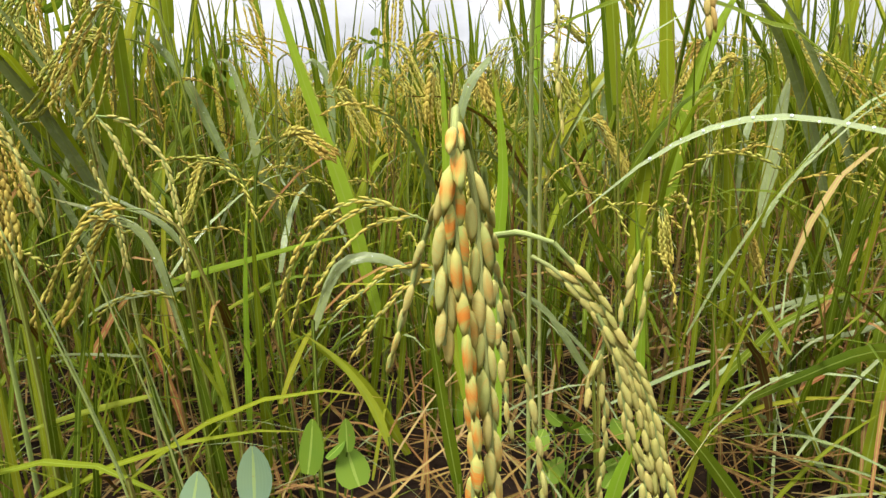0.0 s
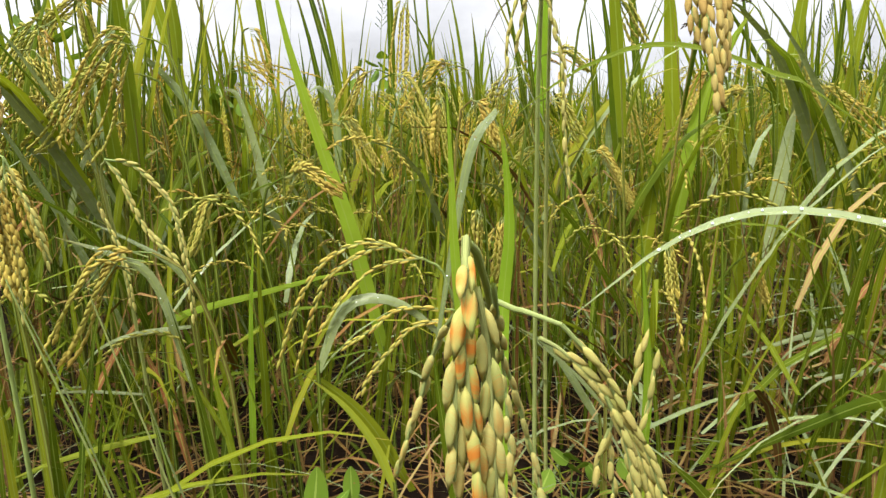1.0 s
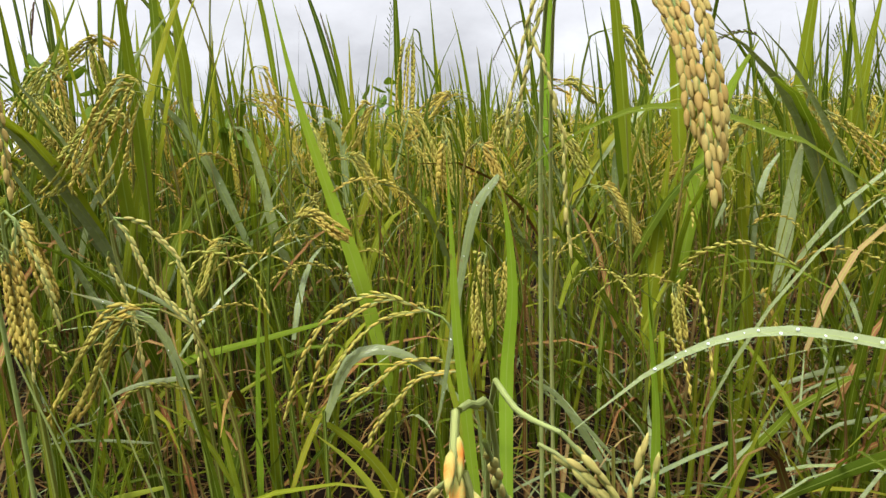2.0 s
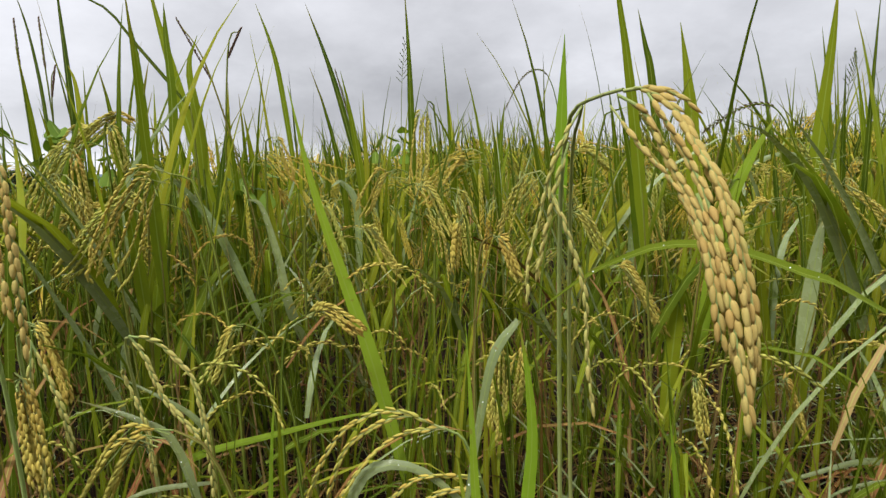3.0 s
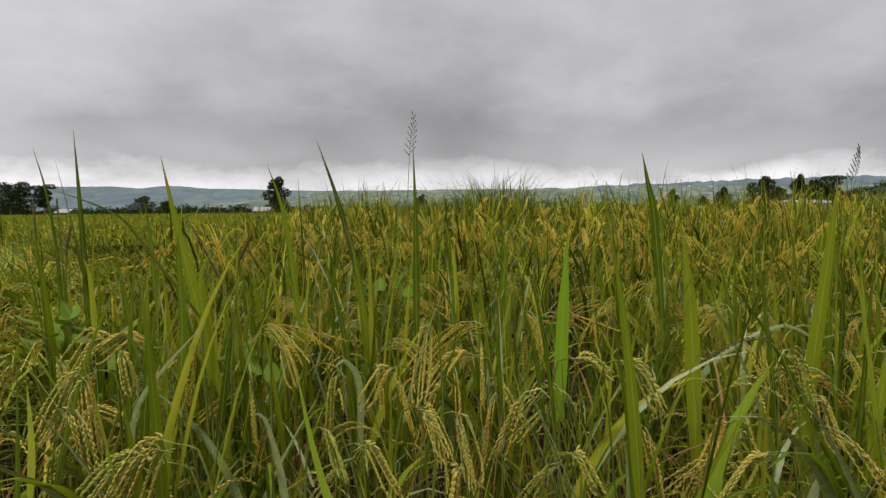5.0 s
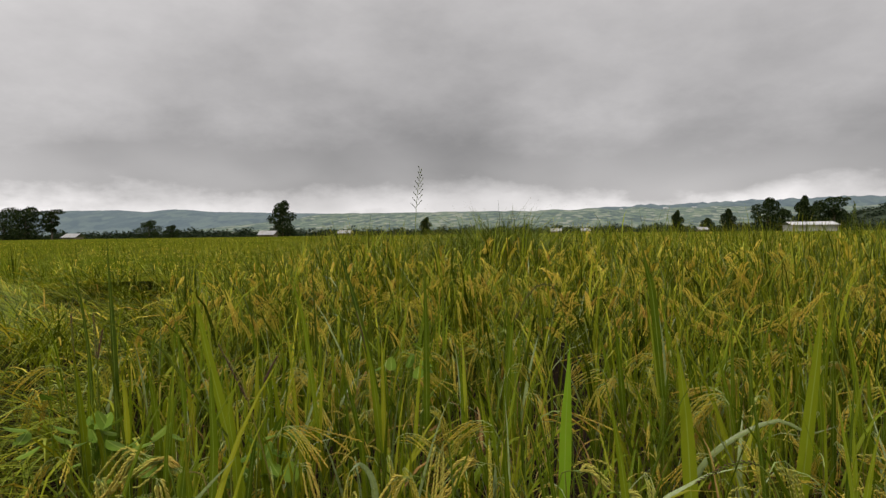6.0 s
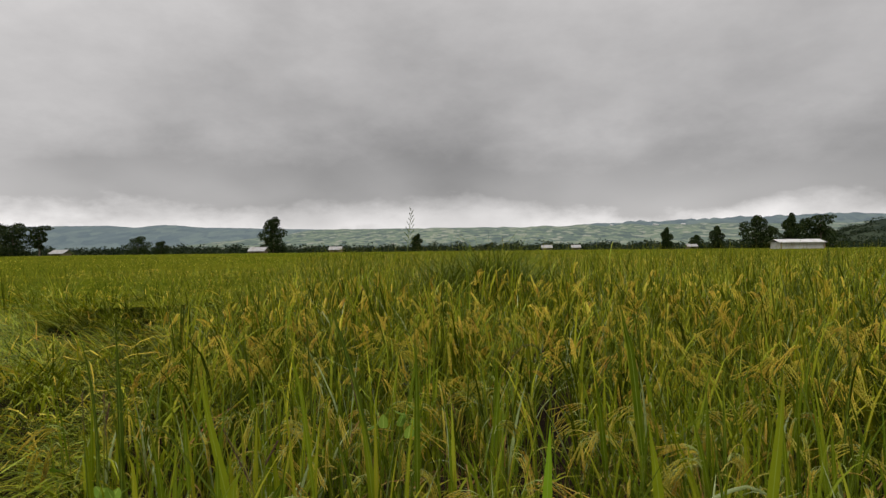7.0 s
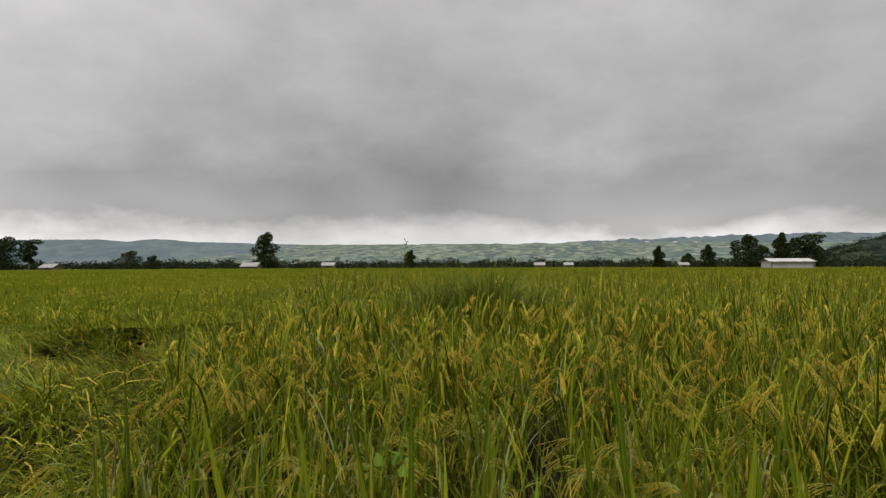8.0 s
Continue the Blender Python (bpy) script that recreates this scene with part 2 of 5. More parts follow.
def tree_green(stops):
    def build(n):
        spot = n.add("ShaderNodeTexCoord").outputs["Object"]
        return n.mix(n.remap(n.noise(spot, 0.7, 3.0), 0.35, 0.65, 0.0, 0.4), n.ramp(chance(n), stops), (0.012, 0.02, 0.007, 1)), 0.8, None, 0
    return build


MAT["soil"] = material("wet_soil", soil)
MAT["crop_far"] = material("distant_rice", crop_far, 0.0, 0.0)
# distance haze is put into these two hill colours: blue-grey, pale, low contrast
MAT["hill_haze_blue"] = material("hazy_wooded_hills", hill_look([(0.25, (0.082, 0.112, 0.128)), (0.55, (0.098, 0.130, 0.140)), (0.8, (0.120, 0.156, 0.152))], 0.022))
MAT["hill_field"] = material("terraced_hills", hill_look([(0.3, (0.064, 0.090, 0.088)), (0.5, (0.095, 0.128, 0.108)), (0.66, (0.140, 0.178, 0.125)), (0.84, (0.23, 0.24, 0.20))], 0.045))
MAT["hill_wood"] = material("wooded_ridge", hill_look([(0.3, (0.010, 0.018, 0.012)), (0.7, (0.03, 0.042, 0.024))], 0.1))
MAT["metal"] = material("white_sheet_metal", sheet_metal)
MAT["old_metal"] = material("grey_sheet_metal", old_metal)
MAT["plank"] = material("weathered_planks", plank)
MAT["bark"] = material("bark", bark)
MAT["foliage"] = material("tree_foliage", tree_green([(0.0, (0.010, 0.018, 0.006)), (0.6, (0.02, 0.033, 0.009)), (1.0, (0.05, 0.065, 0.016))]), 0.08)
MAT["foliage_far"] = material("woods_foliage", tree_green([(0.0, (0.010, 0.018, 0.010)), (0.6, (0.022, 0.034, 0.018)), (1.0, (0.045, 0.056, 0.028))]))


def water(n):
    return (0.9, 0.95, 0.95, 1), 0.05, None, 0


MAT["drop"] = material("water_drop", water, 0.0, 0.6)

# ---- mesh building ----
rng = np.random.default_rng(11)


class Shape:
    """Vertices, triangles, blade coordinates and a material slot for each triangle."""

    def __init__(self):
        self.v, self.f, self.a, self.m, self.count = [], [], [], [], 0

    def add(self, v, f, a=None, slot=0):
        self.v.append(np.asarray(v, float))
        self.f.append(np.asarray(f, int) + self.count)
        self.a.append(np.zeros((len(v), 2)) if a is None else np.asarray(a, float))
        self.m.append(np.full(len(f), slot))
        self.count += len(v)
        return self

    def arrays(self):
        return np.concatenate(self.v), np.concatenate(self.f), np.concatenate(self.a), np.concatenate(self.m)

    def merge(self, other, matrix=None, slot=None):
        v, f, a, m = other.arrays()
        if matrix is not None:
            v = v @ matrix[:3, :3].T + matrix[:3, 3]
        self.v.append(v), self.f.append(f + self.count), self.a.append(a)
        self.m.append(m if slot is None else np.full(len(f), slot))
        self.count += len(v)
        return self


def mesh_of(name, shape, mats, shift=(0, 0, 0), smooth=True):
    v, f, a, m = shape.arrays()
    v = v - np.asarray(shift)
    data = bpy.data.meshes.new(name)
    data.vertices.add(len(v))
    data.vertices.foreach_set("co", v.astype(np.float32).ravel())
    data.loops.add(f.size)
    data.loops.foreach_set("vertex_index", f.astype(np.int32).ravel())
    data.polygons.add(len(f))
    data.polygons.foreach_set("loop_start", np.arange(0, f.size, 3, dtype=np.int32))
    data.polygons.foreach_set("loop_total", np.full(len(f), 3, dtype=np.int32))
    for mat in mats:
        data.materials.append(mat)
    data.polygons.foreach_set("material_index", m.astype(np.int32))
    data.polygons.foreach_set("use_smooth", np.full(len(f), smooth))
    blade = data.attributes.new("blade", "FLOAT_VECTOR", "POINT")
    blade.data.foreach_set("vector", np.c_[a, np.zeros(len(a))].astype(np.float32).ravel())
    data.update(calc_edges=True)
    data.validate()
    return data


def part(name, shape, mat, parent, label="", shift=(0, 0, 0), smooth=True):
    ob = new(name, mesh_of(name, shape, mat if isinstance(mat, list) else [mat], shift, smooth))
    ob.parent = parent
    if label:
        tagged(ob, label)
    return ob


def thing(name, x, y, z, label, category, group="", kind=""):
    ob = new(name)
    ob.location = (x, y, z)
    ob.empty_display_size = 0.05
    return tagged(ob, label, category, group, kind)


def smooth_line(points, count):
    """A Catmull-Rom curve through a few points."""
    p = np.asarray(points, float)
    p = np.vstack([2 * p[0] - p[1], p, 2 * p[-1] - p[-2]])
    out = []
    for s in np.linspace(0, len(p) - 3 - 1e-6, count):
        i, u = int(s), s - int(s)
        a, b, c, d = p[i:i + 4]
        out.append(0.5 * (2 * b + (c - a) * u + (2 * a - 5 * b + 4 * c - d) * u * u + (3 * b - a - 3 * c + d) * u ** 3))
    return np.array(out)


def tangents(line):
    t = np.gradient(line, axis=0)
    return t / np.maximum(np.linalg.norm(t, axis=1, keepdims=True), 1e-9)


def ribbon(shape, line, widths, side, fold=0.16, slot=0):
    """A leaf blade: three vertices across, its halves folded up along the midrib."""
    t = tangents(line)
    s = np.asarray(side, float)
    s = np.broadcast_to(s, line.shape)
    s = s - (s * t).sum(1, keepdims=True) * t
    s = s / np.maximum(np.linalg.norm(s, axis=1, keepdims=True), 1e-9)
    up_way = np.cross(s, t)
    w = np.asarray(widths)[:, None] / 2
    v = np.stack([line - s * w + up_way * w * fold * 2, line, line + s * w + up_way * w * fold * 2], 1).reshape(-1, 3)
    k = len(line)
    u = np.linspace(0, 1, k)
    a = np.stack([np.c_[np.zeros(k), u], np.c_[np.full(k, 0.5), u], np.c_[np.ones(k), u]], 1).reshape(-1, 2)
    i = np.arange(k - 1)[:, None] * 3
    f = np.concatenate([i + np.array(q) for q in ([0, 1, 4], [0, 4, 3], [1, 2, 5], [1, 5, 4])])
    return shape.add(v, f, a, slot)


def tube(shape, line, radii, sides=5, slot=0):
    t = tangents(line)
    ref = np.array([0.31, 0.95, 0.05]) if abs(t[0][0]) > 0.8 else np.array([0.95, 0.31, 0.02])
    a = np.cross(t, ref)
    a /= np.maximum(np.linalg.norm(a, axis=1, keepdims=True), 1e-9)
    b = np.cross(t, a)
    ang = np.linspace(0, 2 * math.pi, sides, endpoint=False)
    r = np.broadcast_to(np.asarray(radii, float), (len(line),))
    v = line[:, None] + r[:, None, None] * (np.cos(ang)[None, :, None] * a[:, None] + np.sin(ang)[None, :, None] * b[:, None])
    f = []
    for i in range(len(line) - 1):
        for j in range(sides):
            p, q = i * sides + j, i * sides + (j + 1) % sides
            f += [(p, q, q + sides), (p, q + sides, p + sides)]
    k = np.repeat(np.linspace(0, 1, len(line)), sides)
    return shape.add(v.reshape(-1, 3), f, np.c_[np.tile(ang / 6.3, len(line)), k * 0.7], slot)


def blade_width(k, wide, tip=1.0):
    u = np.linspace(0, 1, k)
    return wide * np.minimum(1, 0.55 + 2.2 * u) * np.clip(1 - u ** 1.7 * tip, 0.03, 1)


def bent_line(base, turn, lean, droop, length, k, power=1.6, sway=0.0):
    """A line that starts lean radians off the upright and bows by droop radians towards its end."""
    u = np.linspace(0, 1, k)
    angle = lean + droop * u ** power
    head = turn + sway * u
    d = np.c_[np.sin(angle) * np.cos(head), np.sin(angle) * np.sin(head), np.cos(angle)]
    steps = np.vstack([np.zeros(3), (d[1:] + d[:-1]) / 2 * length / (k - 1)])
    return np.asarray(base) + np.cumsum(steps, 0)


def grain_shape(length, wide, sides=6, rings=3, awn=False):
    """A husked grain along +z, its base at the origin: a pointed, slightly flattened spindle with a keel."""
    shape = Shape()
    ang = np.linspace(0, 2 * math.pi, sides, endpoint=False)
    v, a = [(0, 0, 0)], [(0.5, 0)]
    for r in range(rings):
        u = (r + 1) / (rings + 1)
        girth = math.sin(math.pi * u ** 0.85) ** (0.55 if rings > 3 else 0.75)
        for t in ang:
            v.append((math.cos(t) * wide / 2 * girth * (1.1 if abs(math.sin(t)) < 0.2 else 1), math.sin(t) * wide * 0.4 * girth, u * length))
            a.append((t / 6.2832, u))
    v.append((wide * 0.06, 0, length * (1.12 if awn else 1.0)))
    a.append((0.5, 1))
    f = []
    for j in range(sides):
        f.append((0, 1 + (j + 1) % sides, 1 + j))
        for r in range(rings - 1):
            p, q = 1 + r * sides + j, 1 + r * sides + (j + 1) % sides
            f += [(p, q, q + sides), (p, q + sides, p + sides)]
        p, q = 1 + (rings - 1) * sides + j, 1 + (rings - 1) * sides + (j + 1) % sides
        f.append((p, q, len(v) - 1))
    return shape.add(v, f, a)


def frame_matrix(place, way, spin, scale=1.0):
    z = np.asarray(way) / np.linalg.norm(way)
    x = np.cross(z, (0.3, 0.2, 0.93))
    if np.linalg.norm(x) < 0.05:
        x = np.cross(z, (1, 0, 0))
    x /= np.linalg.norm(x)
    y = np.cross(z, x)
    c, s = math.cos(spin), math.sin(spin)
    m = np.eye(4)
    m[:3, 0], m[:3, 1], m[:3, 2], m[:3, 3] = (x * c + y * s) * scale, (y * c - x * s) * scale, z * scale, place
    return m


def grain_places(line, spacing, wide, splay=0.3, start=0.0, jitter=0.25):
    """Matrices of grains set alternately along a branch, tips towards its end."""
    seg = np.linalg.norm(np.diff(line, axis=0), axis=1)
    far = np.r_[0, np.cumsum(seg)]
    t = tangents(line)
    out, s, side, spin = [], max(start * far[-1], spacing * 0.5), 1, rng.random() * 6
    while s < far[-1]:
        p = np.array([np.interp(s, far, line[:, i]) for i in range(3)])
        d = np.array([np.interp(s, far, t[:, i]) for i in range(3)])
        a = np.cross(d, (math.cos(spin), math.sin(spin), 0.2))
        a /= np.linalg.norm(a)
        out.append(frame_matrix(p + a * side * wide * 0.28, d + a * side * splay * (0.6 + 0.8 * rng.random()), rng.random() * 6.28, 0.88 + 0.24 * rng.random()))
        side, spin = -side, spin + 0.35 * (rng.random() - 0.3)
        s += spacing * (1 + jitter * (rng.random() - 0.5))
    return out



# ---- ground and distance ----
def ring_sheet(radii, sides, height):
    shape = Shape()
    v = [(0, 0, height(0, 0))]
    for r in radii:
        for j in range(sides):
            a = 2 * math.pi * j / sides
            x, y = r * math.cos(a), r * math.sin(a)
            v.append((x, y, height(x, y)))
    f = [(0, 1 + j, 1 + (j + 1) % sides) for j in range(sides)]
    for i in range(len(radii) - 1):
        for j in range(sides):
            p, q = 1 + i * sides + j, 1 + i * sides + (j + 1) % sides
            f += [(p, p + sides, q + sides), (p, q + sides, q)]
    return shape.add(v, f)


def lumps(x, y):
    return 0.02 * noise.noise((x * 3, y * 3, 0)) + 0.03 * noise.noise((x * 0.7, y * 0.7, 4))


ground = new("ground", mesh_of("ground", ring_sheet(
    [0.15 * i for i in range(1, 30)] + [5 * 1.22 ** i for i in range(36)] + [4900], 72,
    lambda x, y: lumps(x, y) if x * x + y * y < 900 else -0.2), [MAT["soil"]]))
tagged(ground, "dark wet soil of a rice field, green land beyond", "ground", kind="structure")


def in_lodged(x, y):
    """How far a place lies inside the patch of flattened rice: 0 outside, 1 well inside."""
    edge = min((-1.15 - 0.29 * min(max(y - 1.7, 0), 5.5)) - x, 8.5 - y, y - 1.5, x + 11.0) + 0.5 * noise.noise((x * 0.8, y * 0.8, 2))
    return max(0.0, min(1.0, edge / 0.55))


def canopy_height(x, y):
    r = math.hypot(x, y)
    swell = 0.10 * noise.noise((x * 0.12, y * 0.12, 1)) + 0.06 * noise.noise((x * 1.1, y * 1.1, 3))
    return 0.62 + swell - max(0, 14 - r) * 0.06 - 0.35 * in_lodged(x, y)


def field_sheet():
    shape = Shape()
    rows, columns = 64, 300
    v, f = [], []
    for i in range(rows):
        r = 10.5 * (150 / 10.5) ** (i / (rows - 1))
        for j in range(columns):
            a = radians(90 - 360 * j / (columns - 1))
            x, y = r * math.cos(a), r * math.sin(a)
            v.append((x, y, canopy_height(x, y)))
    for i in range(rows - 1):
        for j in range(columns - 1):
            p = i * columns + j
            f += [(p, p + 1, p + columns + 1), (p, p + columns + 1, p + columns)]
    return shape.add(v, f)


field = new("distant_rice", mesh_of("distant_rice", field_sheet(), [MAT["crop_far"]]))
tagged(field, "yellow-green canopy of the ripening rice field far off", "rice field", kind="stuff")


def hill(name, y, x0, x1, profile, deep, mat, label):
    """A long ridge: its foot in front, the crest at y, a back slope behind."""
    shape = Shape()
    columns, rows = 160, 12
    v, f = [], []
    for i in range(rows):
        u = i / (rows - 1)
        for j in range(columns):
            x = x0 + (x1 - x0) * j / (columns - 1)
            top = profile(x)
            rise = math.sin(min(1, u * 1.25) * math.pi / 2) ** 1.3 if u < 0.8 else 1 - (u - 0.8) * 2
            bump = noise.noise((x * 0.006, i * 0.6, 3)) * top * 0.08 * (1 - rise)
            v.append((x, y - deep + deep * 1.25 * u, -1 + top * rise + bump))
    for i in range(rows - 1):
        for j in range(columns - 1):
            p = i * columns + j
            f += [(p, p + 1, p + columns + 1), (p, p + columns + 1, p + columns)]
    ob = new(name, mesh_of(name, shape.add(v, f), [mat]))
    return tagged(ob, label, "hills", kind="structure")


def bell(x, c, w):
    return math.exp(-((x - c) / w) ** 2)


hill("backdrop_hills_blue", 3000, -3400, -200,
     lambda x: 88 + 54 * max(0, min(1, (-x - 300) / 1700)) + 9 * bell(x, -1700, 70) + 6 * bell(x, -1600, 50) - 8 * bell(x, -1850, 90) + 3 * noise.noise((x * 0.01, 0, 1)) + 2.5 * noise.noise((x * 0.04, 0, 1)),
     700, MAT["hill_haze_blue"], "hazy blue-green wooded hills under low cloud")
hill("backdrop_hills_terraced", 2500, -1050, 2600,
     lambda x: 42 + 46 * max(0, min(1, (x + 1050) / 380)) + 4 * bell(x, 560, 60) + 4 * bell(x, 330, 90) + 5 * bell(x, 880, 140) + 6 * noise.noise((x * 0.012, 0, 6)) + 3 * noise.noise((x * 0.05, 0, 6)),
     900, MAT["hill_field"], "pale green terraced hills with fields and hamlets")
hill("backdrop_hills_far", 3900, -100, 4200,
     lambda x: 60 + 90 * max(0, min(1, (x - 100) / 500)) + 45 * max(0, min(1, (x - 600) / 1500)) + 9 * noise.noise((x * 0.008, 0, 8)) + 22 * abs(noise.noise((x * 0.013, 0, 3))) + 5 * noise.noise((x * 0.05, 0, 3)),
     500, MAT["hill_haze_blue"], "far blue ridge behind the terraced hills")


def ridge_height(x):
    """Rises from left to right, then levels off."""
    return max(0.0, min(33.0, 6.9 + 0.27 * (x - 219))) + 0.8 * noise.noise((x * 0.09, 0, 2))


hill("backdrop_ridge_wooded", 420, 175, 620, ridge_height, 120, MAT["hill_wood"], "dark wooded ridge beyond the field")


def strip(shape, line, widths, side, slot=0):
    """A blade far off: two vertices across."""
    t = tangents(line)
    s = np.asarray(side, float) - (np.asarray(side, float) * t).sum(1, keepdims=True) * t
    s = s / np.maximum(np.linalg.norm(s, axis=1, keepdims=True), 1e-9) * np.asarray(widths)[:, None] / 2
    k = len(line)
    v = np.stack([line - s, line + s], 1).reshape(-1, 3)
    u = np.repeat(np.linspace(0, 1, k), 2)
    i = np.arange(k - 1)[:, None] * 2
    f = np.concatenate([i + np.array(q) for q in ([0, 1, 3], [0, 3, 2])])
    return shape.add(v, f, np.c_[np.tile([0.15, 0.85], k), u], slot)


# ---- rice plants ----
def panicle_lines(base, turn, lean, droop, length, branches, reach, k=9):
    """The bowed rachis of a panicle and its branches, which hang close beside it like a brush."""
    u = np.linspace(0, 1, k)
    angle = lean + droop * (1 - (1 - np.minimum(1, u / (0.4 + 0.3 * rng.random()))) ** 2)
    d = np.c_[np.sin(angle) * math.cos(turn), np.sin(angle) * math.sin(turn), np.cos(angle)]
    main = np.asarray(base) + np.cumsum(np.vstack([np.zeros(3), (d[1:] + d[:-1]) / 2 * length / (k - 1)]), 0)
    t = tangents(main)
    loose_ness = 0.25 + 0.55 * rng.random()
    out = []
    for i in range(branches):
        u = min(0.55, 0.04 + 0.42 * (i + 0.9 * rng.random()) / branches)
        sag = 0.03 + 0.12 * rng.random()
        p = np.array([np.interp(u * (k - 1), np.arange(k), main[:, c]) for c in range(3)])
        off = turn + (1 if i % 2 else -1) * (0.6 + 0.9 * rng.random())
        aside = np.array([math.cos(off), math.sin(off), 0]) * loose_ness
        size = reach * (1 - 0.45 * u) * (0.6 + 0.7 * rng.random())
        line = [p]
        for step in range(4):
            w = min(1.0, u + 0.18 * (step + 1))
            along = np.array([np.interp(w * (k - 1), np.arange(k), t[:, c]) for c in range(3)])
            d = along + aside * (0.22, 0.10, 0.0, -0.05)[step] + np.array([0, 0, -sag * (step + 1)])
            line.append(line[-1] + d / np.linalg.norm(d) * size / 4)
        out.append(np.array(line))
    return main, out


def panicle_shape(main, branches, grain, spacing, wide, stalks=True):
    """Rachis and grains of one panicle in one mesh: slot 0 the rachis, slot 1 the grains."""
    shape = Shape()
    if grain is None:
        # too far off to tell grains apart: beaded strands
        for line in [main[2:]] + list(branches):
            fine = smooth_line(line, 8)
            turn = rng.random() * 6.283
            strip(shape, fine, np.array([0.35, 1.0, 0.45, 1.1, 0.5, 1.0, 0.5, 0.2]) * 0.0078, (math.cos(turn), math.sin(turn), 0.2), 1)
        return shape
    if not stalks:
        for line in [main[2:]] + list(branches):
            for m in grain_places(line, spacing, wide, splay=0.12, start=0.05):
                shape.merge(grain, m, 1)
        return shape
    tube(shape, main, np.linspace(0.0016, 0.0006, len(main)), 3)
    for line in branches:
        tube(shape, line[::2], np.linspace(0.0008, 0.0005, 3), 3)
        for m in grain_places(line, spacing, wide, splay=0.1, start=0.12):
            shape.merge(grain, m, 1)
    for m in grain_places(main, spacing * 1.1, wide, splay=0.1, start=0.36):
        shape.merge(grain, m, 1)
    return shape


def tiller(rough, spread, tall, grain, spacing, wide, leaf_steps, culm_sides, leaves, ripe):
    """One shoot: a dict of part name to a list of shapes, standing at the origin."""
    turn = rng.random() * 2 * math.pi
    out = turn + 0.6 * (rng.random() - 0.5)
    foot = np.array([math.cos(turn), math.sin(turn), 0]) * 0.035 * rng.random() ** 0.5
    bearing = rng.random() < ripe
    height = tall * (((0.78 if rough else 0.66) + 0.34 * rng.random() ** 0.8) if bearing else 0.64 + (0.42 if rough else 0.34) * rng.random() ** 0.7)
    culm = bent_line(foot, out, 0.03 + spread * rng.random(), 0.10 * rng.random(), height, 5 if rough else 7, 1.5)
    made = {"culm": [], "leaf": [], "dry_leaf": [], "panicle": []}
    made["culm"].append(tube(Shape(), culm, np.linspace(0.0034, 0.0014, len(culm)), culm_sides))
    if not rough:
        for _ in range(2):
            heading = rng.random() * 6.283
            line = bent_line(culm[1] * (0.6 + 0.9 * rng.random()), heading, 0.5 + 0.5 * rng.random(), 0.8 + 1.1 * rng.random(), 0.16 + 0.2 * rng.random(), 5)
            made["dry_leaf" if rng.random() < 0.45 else "leaf"].append(ribbon(Shape(), line, blade_width(5, 0.007 + 0.006 * rng.random()), (-math.sin(heading), math.cos(heading), 0.4)))
    for i in range(leaves):
        u = 0.34 + 0.58 * (i + rng.random() * 0.5) / leaves
        p = np.array([np.interp(u * (len(culm) - 1), np.arange(len(culm)), culm[:, c]) for c in range(3)])
        flag = i == leaves - 1
        heading = turn + i * math.pi + 1.2 * (rng.random() - 0.5)
        length = (0.26 + 0.2 * rng.random()) if flag else (0.30 + 0.22 * rng.random())
        lean = 0.08 + 0.22 * rng.random() if flag else 0.16 + 0.35 * rng.random()
        droop = 0.15 + 0.5 * rng.random() if rng.random() < (0.42 if rough else 0.6) else 1.0 + 1.2 * rng.random()
        if flag and not rough:
            droop = 0.1 + 0.45 * rng.random()
        line = bent_line(p, heading, lean, droop, length, leaf_steps, 2.0, 0.5 * (rng.random() - 0.5))
        if flag and rng.random() < 0.4:
            line = bent_line(culm[-2], heading, 0.04 + 0.1 * rng.random(), 0.08 + 0.25 * rng.random(), 0.26 + 0.18 * rng.random(), leaf_steps, 2.0)
        wide_leaf = (0.008 if rough else 0.010) + (0.013 if rough else 0.016) * rng.random() ** 1.4
        made["leaf"].append(ribbon(Shape(), line, blade_width(leaf_steps, wide_leaf), (-math.sin(heading + 0.5), math.cos(heading + 0.5), 0)))
    if bearing:
        main, lines = panicle_lines(culm[-1], out + 1.5 * (rng.random() - 0.5), 0.1, 1.6 + 1.3 * rng.random() ** 0.7, 0.17 + 0.07 * rng.random(), int(rng.integers(3, 6)) if rough else int(rng.integers(4, 7)), 0.13, 8)
        made["panicle"].append(panicle_shape(main, lines, grain, spacing, wide, not rough))
    return made


GRAIN_MID = grain_shape(0.0122, 0.0040, 3, 1)
GRAIN_NEAR = grain_shape(0.0120, 0.0038, 4, 2)
GRAIN_FAR = Shape().add([(0.003, 0, 0), (-0.0015, 0.0026, 0.001), (-0.0015, -0.0026, 0.001), (0, 0, 0.0145)], [(0, 1, 3), (1, 2, 3), (2, 0, 3), (0, 2, 1)], [(0, 0), (0.3, 0.1), (0.7, 0.1), (0.5, 1)])
SLOTS = {"culm": [MAT["culm"]], "leaf": [MAT["leaf"]], "dry_leaf": [MAT["straw"]], "panicle": [MAT["rachis"], MAT["husk"]]}
PLANT_LABEL = "ripening rice plant with drooping golden panicles and upright leaves"


